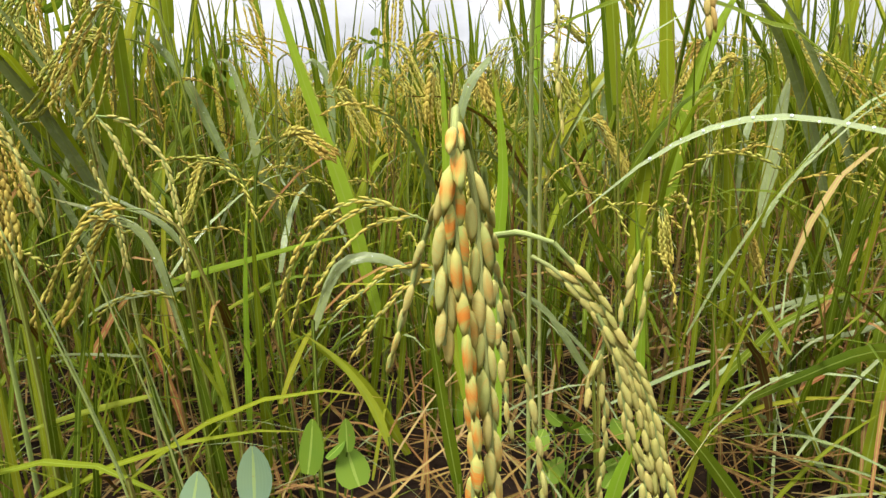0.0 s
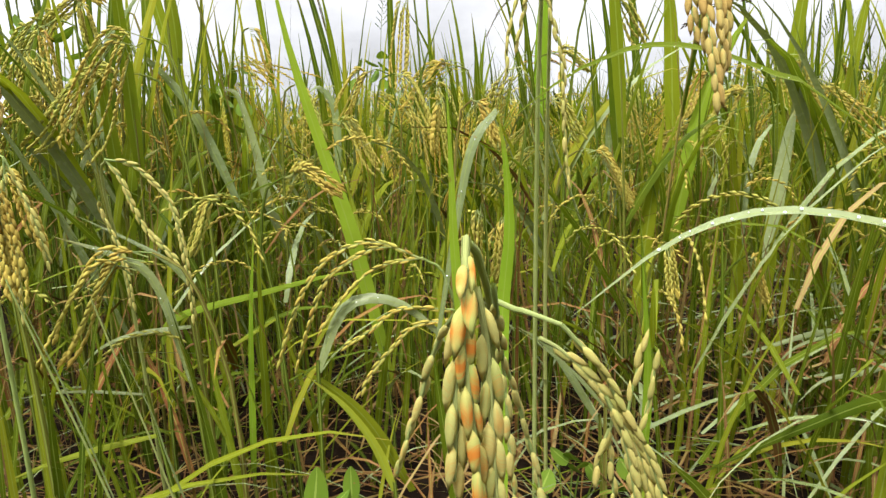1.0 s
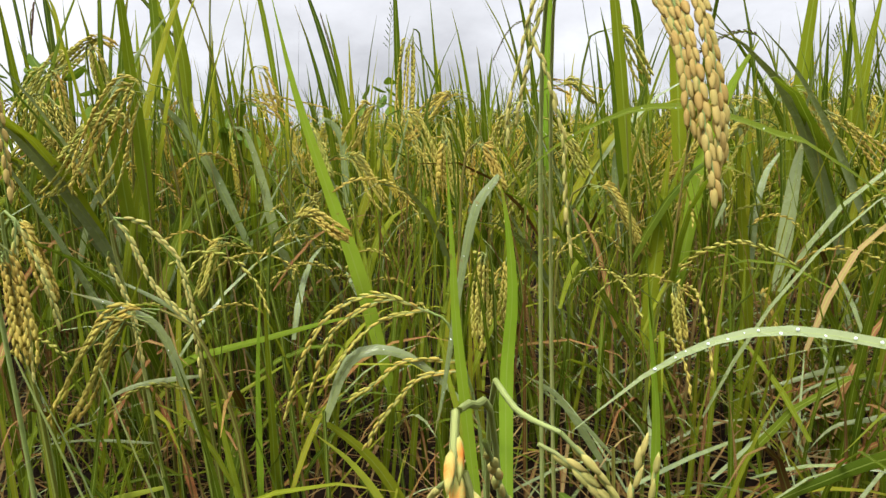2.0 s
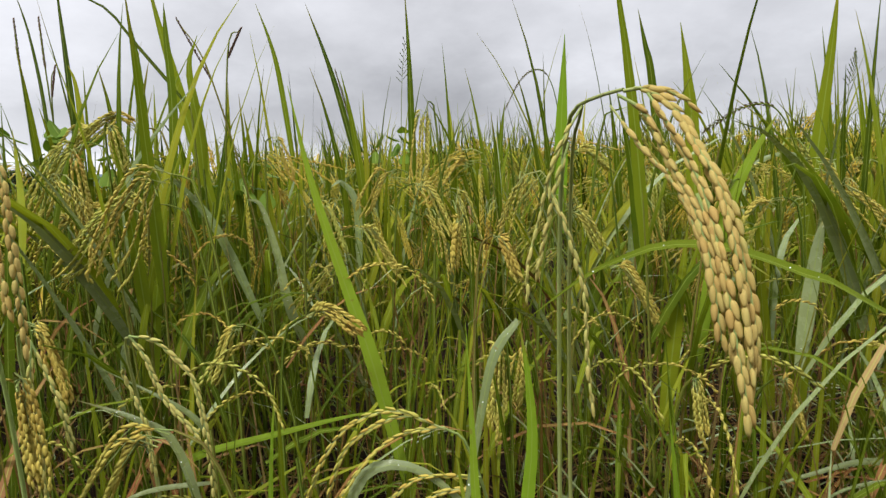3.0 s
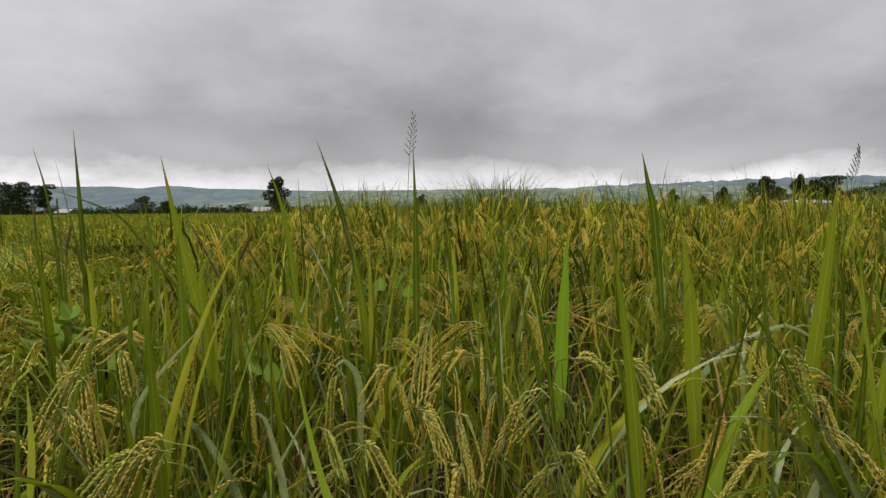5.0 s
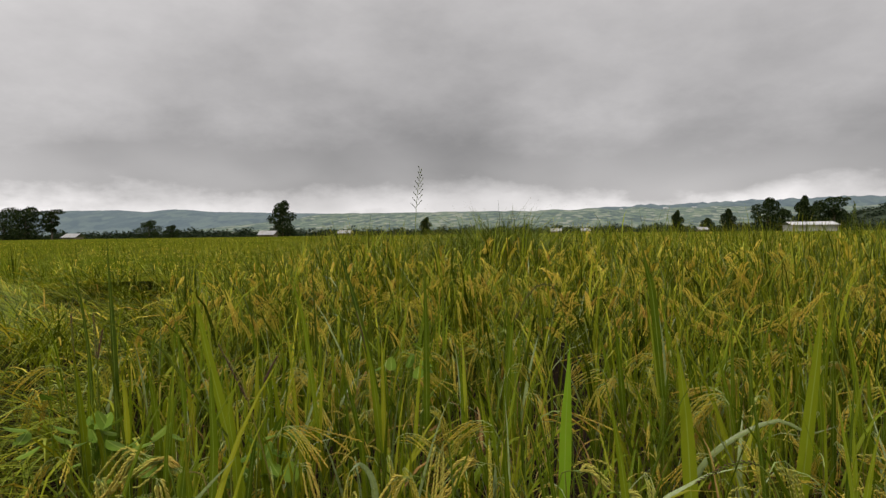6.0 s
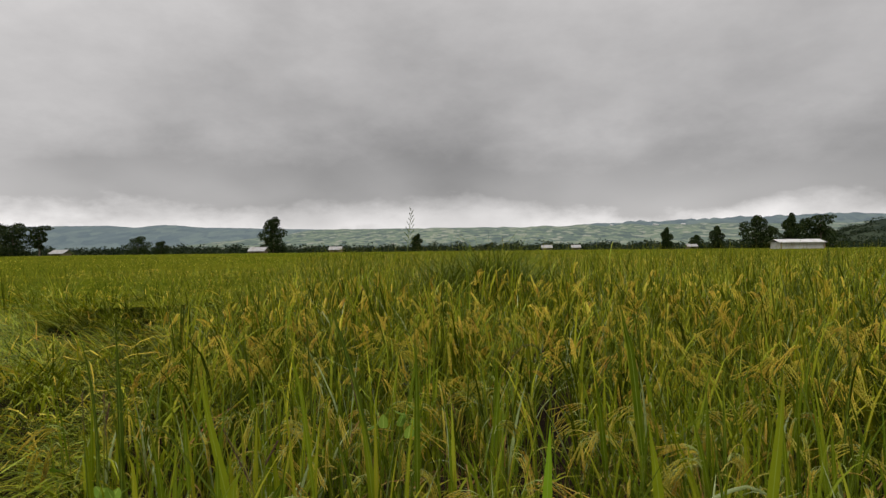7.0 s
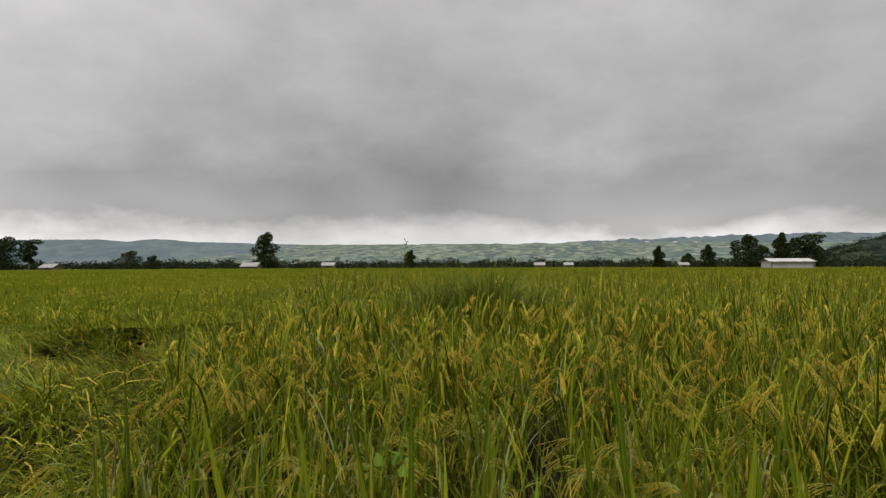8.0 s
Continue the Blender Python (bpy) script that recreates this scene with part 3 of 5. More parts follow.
def rice_plant_prototype(shoots, spread, leaves, ripe, tall, husk="husk"):
    plant = thing("rice_plant", 0, 0, 0, PLANT_LABEL, "rice plant", "rice plants of the field")
    for _ in range(shoots):
        for name, shapes in tiller(False, spread, tall, GRAIN_MID, 0.0052, 0.0014, 7, 4, leaves, ripe).items():
            for shape in shapes:
                wet = name == "leaf" and rng.random() < 0.09
                part(name, shape, MAT["pale_leaf"] if wet else [MAT["rachis"], MAT[husk]] if name == "panicle" else SLOTS[name], plant, "pale leaf wet with rain" if wet else "dry straw-coloured leaf" if name == "dry_leaf" else "")
    return plant


def scatter(r0, r1, count_per_m2, half_angle, clear=lambda x, y: True, seed=3):
    """Jittered places in a wedge of the field."""
    local = np.random.default_rng(seed)
    out = []
    total = int(radians(half_angle) * (r1 * r1 - r0 * r0) * count_per_m2)
    for _ in range(total):
        r = math.sqrt(r0 * r0 + (r1 * r1 - r0 * r0) * local.random())
        a = radians(90 + half_angle * (2 * local.random() - 1))
        x, y = 0.15 + r * math.cos(a), 0.2 + r * math.sin(a)
        if clear(x, y):
            out.append((x, y, local.random()))
    return out


NEAR, HALF, MIDDLE, FAR, LAST = 2.85, 4.6, 7.2, 20.0, 62.0
tight = [rice_plant_prototype(4, 0.08, 3, 0.55, 0.66) for _ in range(3)]
loose = [rice_plant_prototype(4, 0.15, 3, 0.82, 0.68, "husk_ripe") for _ in range(8)]
local = np.random.default_rng(5)
places = [p for p in scatter(1.0, NEAR, 33, 46) if in_lodged(p[0], p[1]) < 0.4 and (p[1] < 1.7 or noise.noise((p[0] * 2.6, p[1] * 2.6, 17)) < 0.15) and not (abs(p[0] - 0.14) < 0.09 and p[1] < 1.1)]
used = set()
for index, (x, y, u) in enumerate(places):
    kinds = tight if math.hypot(x - 0.15, y - 0.25) < 1.3 else loose
    which = kinds[index % len(kinds)]
    m = pose(x, y, lumps(x, y) - 0.01, 5 * (local.random() - 0.5), 5 * (local.random() - 0.5), 360 * local.random()) @ Matrix.Scale(0.86 + 0.18 * u, 4)
    if which.name in used:
        made = copy_thing(which, m)
        made.scale = m.to_scale()
    else:
        used.add(which.name)
        which.matrix_basis = m


def crop(name, spots, variants, label, height=None):
    """Many plants too dense to count, joined into one mesh."""
    shape_v, shape_f, shape_a, shape_m, count = [], [], [], [], 0
    packed = [v.arrays() for v in variants]
    for index, (x, y, u) in enumerate(spots):
        v, f, a, m = packed[index % len(packed)]
        turn, size = 6.283 * ((u * 37.7) % 1), 0.85 + 0.3 * ((u * 91.3) % 1)
        c, s = math.cos(turn) * size, math.sin(turn) * size
        lift = size if height is None else size * height(x, y)
        w = np.empty_like(v)
        w[:, 0], w[:, 1], w[:, 2] = v[:, 0] * c - v[:, 1] * s + x, v[:, 0] * s + v[:, 1] * c + y, v[:, 2] * lift
        shape_v.append(w), shape_f.append(f + count), shape_a.append(a), shape_m.append(m)
        count += len(v)
    whole = Shape()
    whole.v, whole.f, whole.a, whole.m = shape_v, shape_f, shape_a, shape_m
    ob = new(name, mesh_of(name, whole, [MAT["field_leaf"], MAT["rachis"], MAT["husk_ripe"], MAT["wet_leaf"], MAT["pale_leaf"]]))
    return tagged(ob, label, "rice", kind="stuff")


def joined_plant(shoots, spread, leaves, ripe, steps, grain, spacing, wide, tall):
    shape = Shape()
    for _ in range(shoots):
        made = tiller(True, spread, tall, grain, spacing, wide, steps, 3, leaves, ripe)
        for item in made["culm"] + made["leaf"]:
            kind = rng.random()
            shape.merge(item, None, 3 if kind < 0.08 else 4 if kind > 0.965 else 0)
        for item in made["panicle"]:
            v, f, a, m = item.arrays()
            item.m = [m + 1]
            item.v, item.f, item.a = [v], [f], [a]
            shape.merge(item)
    return shape


def tuft(blades, tall, wide, gold, k=4):
    """A few blades and golden spikes that stand for a far plant."""
    shape = Shape()
    for _ in range(blades):
        turn = rng.random() * 6.283
        foot = np.array([math.cos(turn), math.sin(turn), 0]) * 0.12 * rng.random() + np.array([0, 0, 0.12])
        bowed = rng.random() < 0.68
        line = bent_line(foot, turn, 0.12 + 0.3 * rng.random(), 1.2 + 1.0 * rng.random() if bowed else 0.2 + 0.6 * rng.random(), tall * (0.75 + 0.4 * rng.random()), k)
        strip(shape, line, blade_width(k, wide * (0.7 + 0.8 * rng.random())), (-math.sin(turn), math.cos(turn), 0), 3 if rng.random() < 0.12 else 0)
    for _ in range(gold):
        turn = rng.random() * 6.283
        foot = np.array([math.cos(turn) * 0.1, math.sin(turn) * 0.1, 0.48 + 0.18 * rng.random()])
        line = bent_line(foot, turn, 0.2, 2.0 + 0.8 * rng.random(), 0.15 + 0.07 * rng.random(), k, 0.6)
        strip(shape, line, np.linspace(0.5, 0.8, k) * 0.009, (-math.sin(turn), math.cos(turn), 0), slot=2)
    return shape


def ease(u):
    u = max(0.0, min(1.0, u))
    return u * u * (3 - 2 * u)


def stature(x, y):
    """The crop stands taller further out, and lower again towards the flattened patch."""
    r = math.hypot(x, y)
    return 1 + 0.36 * ease((r - 2.4) / 7.0) * ease((x + 0.32 * y + 0.6) / 1.3) * (1 - 0.55 * ease((r - 16) / 30))


def clumpy(x, y):
    """Plants grow taller and shorter in patches."""
    return stature(x, y) * (1.0 + 0.16 * noise.noise((x * 1.3, y * 1.3, 5)) + 0.08 * noise.noise((x * 0.35, y * 0.35, 7)))


def standing(x, y):
    gap = noise.noise((x * 2.6, y * 2.6, 17)) > 0.12 and y < 14
    return not gap and in_lodged(x, y) < 0.25 and ((x - 0.13) / 0.9) ** 2 + ((y - 7.7) / 1.3) ** 2 > 1


mid_kinds = [joined_plant(5, 0.2, 4, 0.72, 5, GRAIN_FAR, 0.0085, 0.0018, 0.70) for _ in range(8)]
crop("rice_crop", scatter(NEAR, HALF, 27, 46, standing, 21), mid_kinds, "dense ripening rice with golden panicles and green blades", clumpy)
next_kinds = [joined_plant(5, 0.22, 4, 0.72, 5, None, 0.0, 0.0, 0.70) for _ in range(10)]
crop("rice_crop", scatter(HALF, MIDDLE, 27, 46, standing, 26), next_kinds, "dense ripening rice with hanging golden panicles", clumpy)
far_kinds = [tuft(18, 0.80, 0.014, 3) for _ in range(12)]
crop("rice_crop", scatter(MIDDLE, FAR, 13, 46, standing, 22), far_kinds, "dense ripening rice stretching away, green and gold", clumpy)
last_kinds = [tuft(11, 0.74, 0.026, 2, 3) for _ in range(6)]
crop("rice_crop", scatter(FAR, LAST, 2.2, 46, standing, 23), last_kinds, "distant rice, a yellow-green carpet", clumpy)
edge_kinds = [tuft(7, 0.7, 0.07, 0, 3) for _ in range(6)]
crop("rice_crop", scatter(LAST, 140, 0.36, 48, standing, 24), edge_kinds, "distant rice at the far edge of the field")


# the same crop goes on beside and behind the path
ring_kinds = [tuft(12, 0.74, 0.018, 4, 3) for _ in range(6)]
behind = [(0.3 - x, 0.3 - y, u) for x, y, u in scatter(0.95, 5.5, 18, 132, seed=25) + scatter(5.5, 13.0, 8, 132, seed=27)]
crop("rice_crop", behind, ring_kinds, "dense ripening rice around the place", clumpy)


def lodged_rice():
    """Flattened stalks swept down in swirls, with panicles among them."""
    shape = Shape()
    local = np.random.default_rng(31)
    for _ in range(42000):
        x, y = -8.6 + 7.7 * local.random(), 1.4 + 7.6 * local.random()
        if x < 0.15 - 1.15 * y:
            continue
        inside = in_lodged(x, y)
        roll = noise.noise((x * 0.8, y * 0.8, 12)) + 0.5 * noise.noise((x * 2.3, y * 2.3, 14))
        hollow = min(((x - cx) / 0.34) ** 2 + ((y - cy) / 0.5) ** 2 for cx, cy in ((-5.4, 7.4), (-4.3, 7.7), (-3.3, 8.1)))
        if hollow < 1 and local.random() < 0.94:
            continue
        if inside < 0.08 or (roll < -0.3 and local.random() < 0.9) or (inside < 0.8 and y > 6.8 and roll < 0.15 and local.random() < 0.4):
            continue
        turn = 4.0 + 2.6 * noise.noise((x * 0.6, y * 0.6, 9)) + 1.8 * (local.random() - 0.5)
        z = 0.04 + (0.26 + 0.34 * roll) * (0.4 + 0.6 * local.random()) + 0.2 * (1 - inside)
        if y > 7.0 and inside < 0.8:
            z, turn = 0.2 + 0.34 * local.random(), 4.7 + 1.8 * (local.random() - 0.5)
        line = bent_line((x, y, z), turn, 0.55 + 0.85 * local.random(), 0.5 + 1.2 * local.random(), 0.3 + 0.34 * local.random(), 5)
        line[:, 2] = np.maximum(line[:, 2], 0.03)
        kind = local.random()
        if kind < 0.1:
            strip(shape, line[1:], np.array([0.4, 1, 0.9, 0.4]) * 0.010, (-math.sin(turn), math.cos(turn), 0.4), 2)
        else:
            strip(shape, line, blade_width(5, 0.006 + 0.011 * local.random()), (-math.sin(turn), math.cos(turn), 0.5 * (local.random() - 0.5)), 1 if kind > 0.84 else 0)
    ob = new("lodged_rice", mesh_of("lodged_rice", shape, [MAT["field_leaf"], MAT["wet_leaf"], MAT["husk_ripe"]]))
    return tagged(ob, "flattened rice laid over by the wind, olive green", "rice", kind="stuff")


lodged_rice()


def litter():
    """Dry stalks and fallen leaves on the soil."""
    shape = Shape()
    local = np.random.default_rng(8)
    for _ in range(1500):
        r, a = 0.35 + 1.9 * local.random(), radians(90 + 110 * (local.random() - 0.5))
        x, y, turn = 0.15 + r * math.cos(a), 0.2 + r * math.sin(a), local.random() * 6.283
        length = 0.07 + 0.2 * local.random()
        line = bent_line((x, y, lumps(x, y) + 0.006 + 0.05 * local.random() ** 2), turn, 1.3 + 0.3 * local.random(), 0.25 * local.random(), length, 4)
        line[:, 2] = np.maximum(line[:, 2], 0.012)
        strip(shape, line, blade_width(4, 0.002 + 0.006 * local.random() ** 2), (-math.sin(turn), math.cos(turn), 0.35 * local.random()))
    ob = new("straw_litter", mesh_of("straw_litter", shape, [MAT["straw"]]))
    return tagged(ob, "reddish dry straw scattered on the dark soil", "straw", kind="stuff")


litter()

def undergrowth():
    """Thin shoots, low leaves and stray strands of grain that fill the gaps between the plants."""
    shape = Shape()
    local = np.random.default_rng(61)
    for _ in range(650):
        x, y, turn = -0.75 + 1.75 * local.random(), 0.62 + 0.75 * local.random(), local.random() * 6.283
        line = bent_line((x, y, lumps(x, y) + 0.01 + 0.06 * local.random()), turn, 0.5 + 0.9 * local.random(), 0.4 + 0.8 * local.random(), 0.1 + 0.22 * local.random(), 6)
        line[:, 2] = np.maximum(line[:, 2], 0.015)
        strip(shape, line, blade_width(6, 0.002 + 0.005 * local.random()), (-math.sin(turn), math.cos(turn), 0.3), 0 if local.random() < 0.3 else (1 if local.random() < 0.22 else 2))
    for _ in range(420):
        x, y, turn = 0.3 + 0.85 * local.random(), 0.78 + 0.75 * local.random(), local.random() * 6.283
        line = bent_line((x, y, lumps(x, y) + 0.02 + 0.16 * local.random()), turn, 0.7 + 0.7 * local.random(), 0.5 + 0.8 * local.random(), 0.14 + 0.26 * local.random(), 7)
        line[:, 2] = np.maximum(line[:, 2], 0.02)
        strip(shape, line, blade_width(7, 0.003 + 0.005 * local.random()), (-math.sin(turn), math.cos(turn), 0.3), 1 if local.random() < 0.45 else 2)
    for _ in range(5000):
        r = 0.62 + 2.3 * local.random() ** 0.8
        a = radians(90 + 92 * (local.random() - 0.5))
        x, y, turn = 0.15 + r * math.cos(a), 0.22 + r * math.sin(a), local.random() * 6.283
        if (r < 0.8 and abs(x - 0.15) < 0.2) or in_lodged(x, y) > 0.4 or (r > 1.25 and local.random() < 0.6):
            continue
        foot = np.array([x, y, lumps(x, y)])
        kind = local.random()
        if kind < 0.5:
            tall = 0.24 + 0.5 * local.random() * min(1, r - 0.2)
            line = bent_line(foot, turn, 0.05 + 0.22 * local.random(), 0.5 * local.random(), tall, 5)
            dry = local.random() > 0.66
            strip(shape, line, blade_width(5, 0.003 + 0.003 * local.random() if dry else 0.005 + 0.008 * local.random()), (-math.sin(turn), math.cos(turn), 0), 2 if dry else 0)
        elif kind < 0.9:
            foot[2] += 0.05 + 0.42 * local.random() * min(1, r - 0.3)
            line = bent_line(foot, turn, 0.35 + 0.7 * local.random(), 0.6 + 1.3 * local.random(), 0.14 + 0.24 * local.random(), 6)
            line[:, 2] = np.maximum(line[:, 2], 0.02)
            strip(shape, line, blade_width(6, 0.005 + 0.008 * local.random()), (-math.sin(turn), math.cos(turn), 0.3), 0 if local.random() < 0.66 else (1 if r < 1.6 and local.random() < 0.45 else 2))
        else:
            foot[2] += 0.28 + 0.32 * local.random() * min(1, r - 0.2)
            line = bent_line(foot, turn, 0.5 + 0.4 * local.random(), 1.6 + 0.7 * local.random(), 0.1 + 0.07 * local.random(), 6, 1.0)
            for m in grain_places(line, 0.0056, 0.0022, splay=0.1):
                shape.merge(GRAIN_MID, m, 3)
    ob = new("rice_undergrowth", mesh_of("rice_undergrowth", shape, [MAT["leaf"], MAT["pale_leaf"], MAT["straw"], MAT["husk"]]))
    return tagged(ob, "tangle of thin shoots, low leaves and loose grain strands", "undergrowth", kind="stuff")


undergrowth()


def filler():
    """Loose blades between the plants further out."""
    shape = Shape()
    for x, y, u in scatter(2.4, 9.0, 230, 46, standing, 91):
        turn = 6.283 * ((u * 53.1) % 1)
        v = (u * 17.9) % 1
        line = bent_line((x, y, 0.15 + 0.2 * v), turn, 0.08 + 0.3 * ((u * 7.7) % 1), 0.3 + 1.9 * ((u * 29.3) % 1), 0.42 + 0.22 * v, 5)
        line[:, 2] *= stature(x, y)
        strip(shape, line, blade_width(5, 0.006 + 0.010 * v), (-math.sin(turn), math.cos(turn), 0), 1 if (u * 71.7) % 1 < 0.07 else 0)
    for x, y, u in scatter(1.5, 9.0, 10, 46, standing, 92):
        turn = 6.283 * ((u * 53.1) % 1)
        v = (u * 17.9) % 1
        line = bent_line((x, y, 0.45), turn, 0.03 + 0.12 * ((u * 7.7) % 1), 0.05 + 0.25 * ((u * 29.3) % 1), 0.40 + 0.26 * v, 5)
        line[:, 2] *= 0.25 + 0.75 * stature(x, y)
        strip(shape, line, blade_width(5, 0.007 + 0.007 * v), (-math.sin(turn), math.cos(turn), 0))
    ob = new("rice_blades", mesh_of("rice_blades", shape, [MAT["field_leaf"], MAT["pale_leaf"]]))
    return tagged(ob, "loose green blades standing between the rice plants", "rice", kind="stuff")


filler()

# ---- plants close to the path ----
grain_meshes = {}


def grain_mesh(key, length, wide):
    if key not in grain_meshes:
        grain_meshes[key] = mesh_of("grain", grain_shape(length, wide, 6, 4, True), [MAT[key]])
    return grain_meshes[key]


def facing_side(line):
    """Across-the-blade directions that turn the blade's face roughly outwards."""
    return np.cross(tangents(line), (0.25, 1.0, -0.15))


def close_plant(base, culms=(), strands=(), thin=(), leaves=(), husk="husk_green", grain=(0.0122, 0.0048), spacing=0.0042, label=PLANT_LABEL, stained=0):
    """A plant of its own shape. culms: point lists; strands: point lists that bear grains; leaves: (points, width, material)."""
    plant = thing("rice_plant", *base, label, "rice plant", "rice plants of the field")
    for points in culms:
        line = smooth_line(points, 12)
        part("culm", tube(Shape(), line, np.linspace(0.0024, 0.0010, 12), 6), MAT["rachis"], plant, shift=base)
    if strands or thin:
        body, places, marked = Shape(), [], []
        for points in thin:
            line = smooth_line(points, 14)
            tube(body, line, np.linspace(0.0009, 0.0005, 14), 4)
            places += [m @ np.diag((0.86, 0.86, 0.92, 1)) for m in grain_places(line, grain[0] * 0.66, 0.001, splay=0.1, start=0.1)]
        for index, points in enumerate(strands):
            line = smooth_line(points, 14)
            tube(body, line, np.linspace(0.0011, 0.0006, 14), 4)
            (marked if index < stained else places).extend(grain_places(line, spacing, grain[1], splay=0.09, start=0.05, jitter=0.6))
        panicle = part("panicle", body, MAT["rachis"], plant, shift=base)
        for index, m in enumerate(places + marked):
            one = new("grain", grain_mesh(husk if index < len(places) else "husk_orange", *grain))
            one.parent = panicle
            one.matrix_basis = Matrix.Translation(-Vector(base)) @ Matrix(m.tolist())
    for points, wide, key in leaves:
        add_leaf(plant, base, points, wide, key)
    return plant


def add_leaf(plant, base, points, wide, key="leaf", side=None, drops=0):
    line = smooth_line(points, 14)
    s = facing_side(line) if side is None else side
    leaf = part("leaf", ribbon(Shape(), line, blade_width(14, wide), s, 0.12), MAT[key], plant, shift=base)
    for i in range(drops):
        u = (i + 0.3 + 0.5 * rng.random()) / drops * 11
        p = np.array([np.interp(u, np.arange(14), line[:, c]) for c in range(3)])
        p = p + (rng.random(3) - 0.5) * wide * 0.22 + np.array([0, -0.0006, 0.0004])
        size = 0.0003 + 0.0005 * rng.random()
        bead = Shape()
        ang = np.linspace(0, 2 * math.pi, 6, endpoint=False)
        v = [p + np.array([0, 0, -size])] + [p + size * np.array([math.cos(a) * c, math.sin(a) * c, h]) for h, c in ((-0.4, 0.9), (0.4, 0.8)) for a in ang] + [p + np.array([0, 0, size * 0.8])]
        f = []
        for j in range(6):
            k = (j + 1) % 6
            f += [(0, 1 + k, 1 + j), (1 + j, 1 + k, 7 + k), (1 + j, 7 + k, 7 + j), (7 + j, 7 + k, 13)]
        part("water_drop", bead.add(v, f), MAT["drop"], leaf, "clear bead of rain water", shift=base)
    return leaf


# the orange-stained panicle that hangs nearest
near_plant = close_plant(
    (0.165, 0.62, 0.0),
    culms=[((0.165, 0.62, 0), (0.16, 0.59, 0.25), (0.153, 0.52, 0.385), (0.146, 0.42, 0.436), (0.1425, 0.39, 0.447))],
    strands=[((0.142, 0.385, 0.449), (0.1418, 0.372, 0.442), (0.1415, 0.37, 0.435), (0.1412, 0.37, 0.428), (0.142, 0.37, 0.418), (0.1432, 0.37, 0.406), (0.144, 0.37, 0.396), (0.1444, 0.37, 0.386), (0.1449, 0.37, 0.378), (0.1456, 0.37, 0.369), (0.1449, 0.37, 0.359), (0.1447, 0.37, 0.340)),
             ((0.1412, 0.37, 0.435), (0.1400, 0.37, 0.427), (0.1392, 0.37, 0.418), (0.1392, 0.37, 0.408), (0.1385, 0.37, 0.394)),
             ((0.144, 0.374, 0.439), (0.1455, 0.374, 0.433), (0.1467, 0.374, 0.424), (0.1475, 0.374, 0.408), (0.1482, 0.374, 0.392), (0.149, 0.374, 0.377), (0.1498, 0.374, 0.362), (0.1505, 0.374, 0.340))],
    thin=[((0.139, 0.385, 0.430), (0.1352, 0.395, 0.422), (0.1318, 0.40, 0.413), (0.1290, 0.403, 0.403), (0.1258, 0.405, 0.393), (0.1222, 0.408, 0.382), (0.1195, 0.41, 0.373)),
          ((0.149, 0.40, 0.434), (0.152, 0.425, 0.412), (0.1538, 0.438, 0.397), (0.155, 0.44, 0.382), (0.156, 0.44, 0.367), (0.1572, 0.44, 0.352), (0.159, 0.44, 0.336)),
          ((0.153, 0.44, 0.401), (0.1595, 0.452, 0.380), (0.1635, 0.455, 0.363), (0.1668, 0.455, 0.352), (0.169, 0.455, 0.337), (0.1715, 0.455, 0.320), (0.174, 0.455, 0.300), (0.177, 0.455, 0.280))],
    husk="husk_pale", grain=(0.0116, 0.0034), spacing=0.0050, stained=1, label="rice plant with a hanging panicle of plump orange-stained grains")
add_leaf(near_plant, (0.165, 0.62, 0.0), ((0.15, 0.61, 0.2), (0.138, 0.6, 0.35), (0.133, 0.598, 0.416), (0.132, 0.598, 0.46), (0.13, 0.598, 0.521)), 0.0085, "bright_leaf")
add_leaf(near_plant, (0.165, 0.62, 0.0), ((0.162, 0.61, 0.22), (0.166, 0.681, 0.339), (0.172, 0.681, 0.41), (0.170, 0.681, 0.461), (0.164, 0.681, 0.503)), 0.012, "bright_leaf")
add_leaf(near_plant, (0.165, 0.62, 0.0), ((0.164, 0.683, 0.503), (0.146, 0.678, 0.479), (0.134, 0.678, 0.428), (0.118, 0.678, 0.339), (0.11, 0.678, 0.303)), 0.008, "pale_leaf", drops=5)
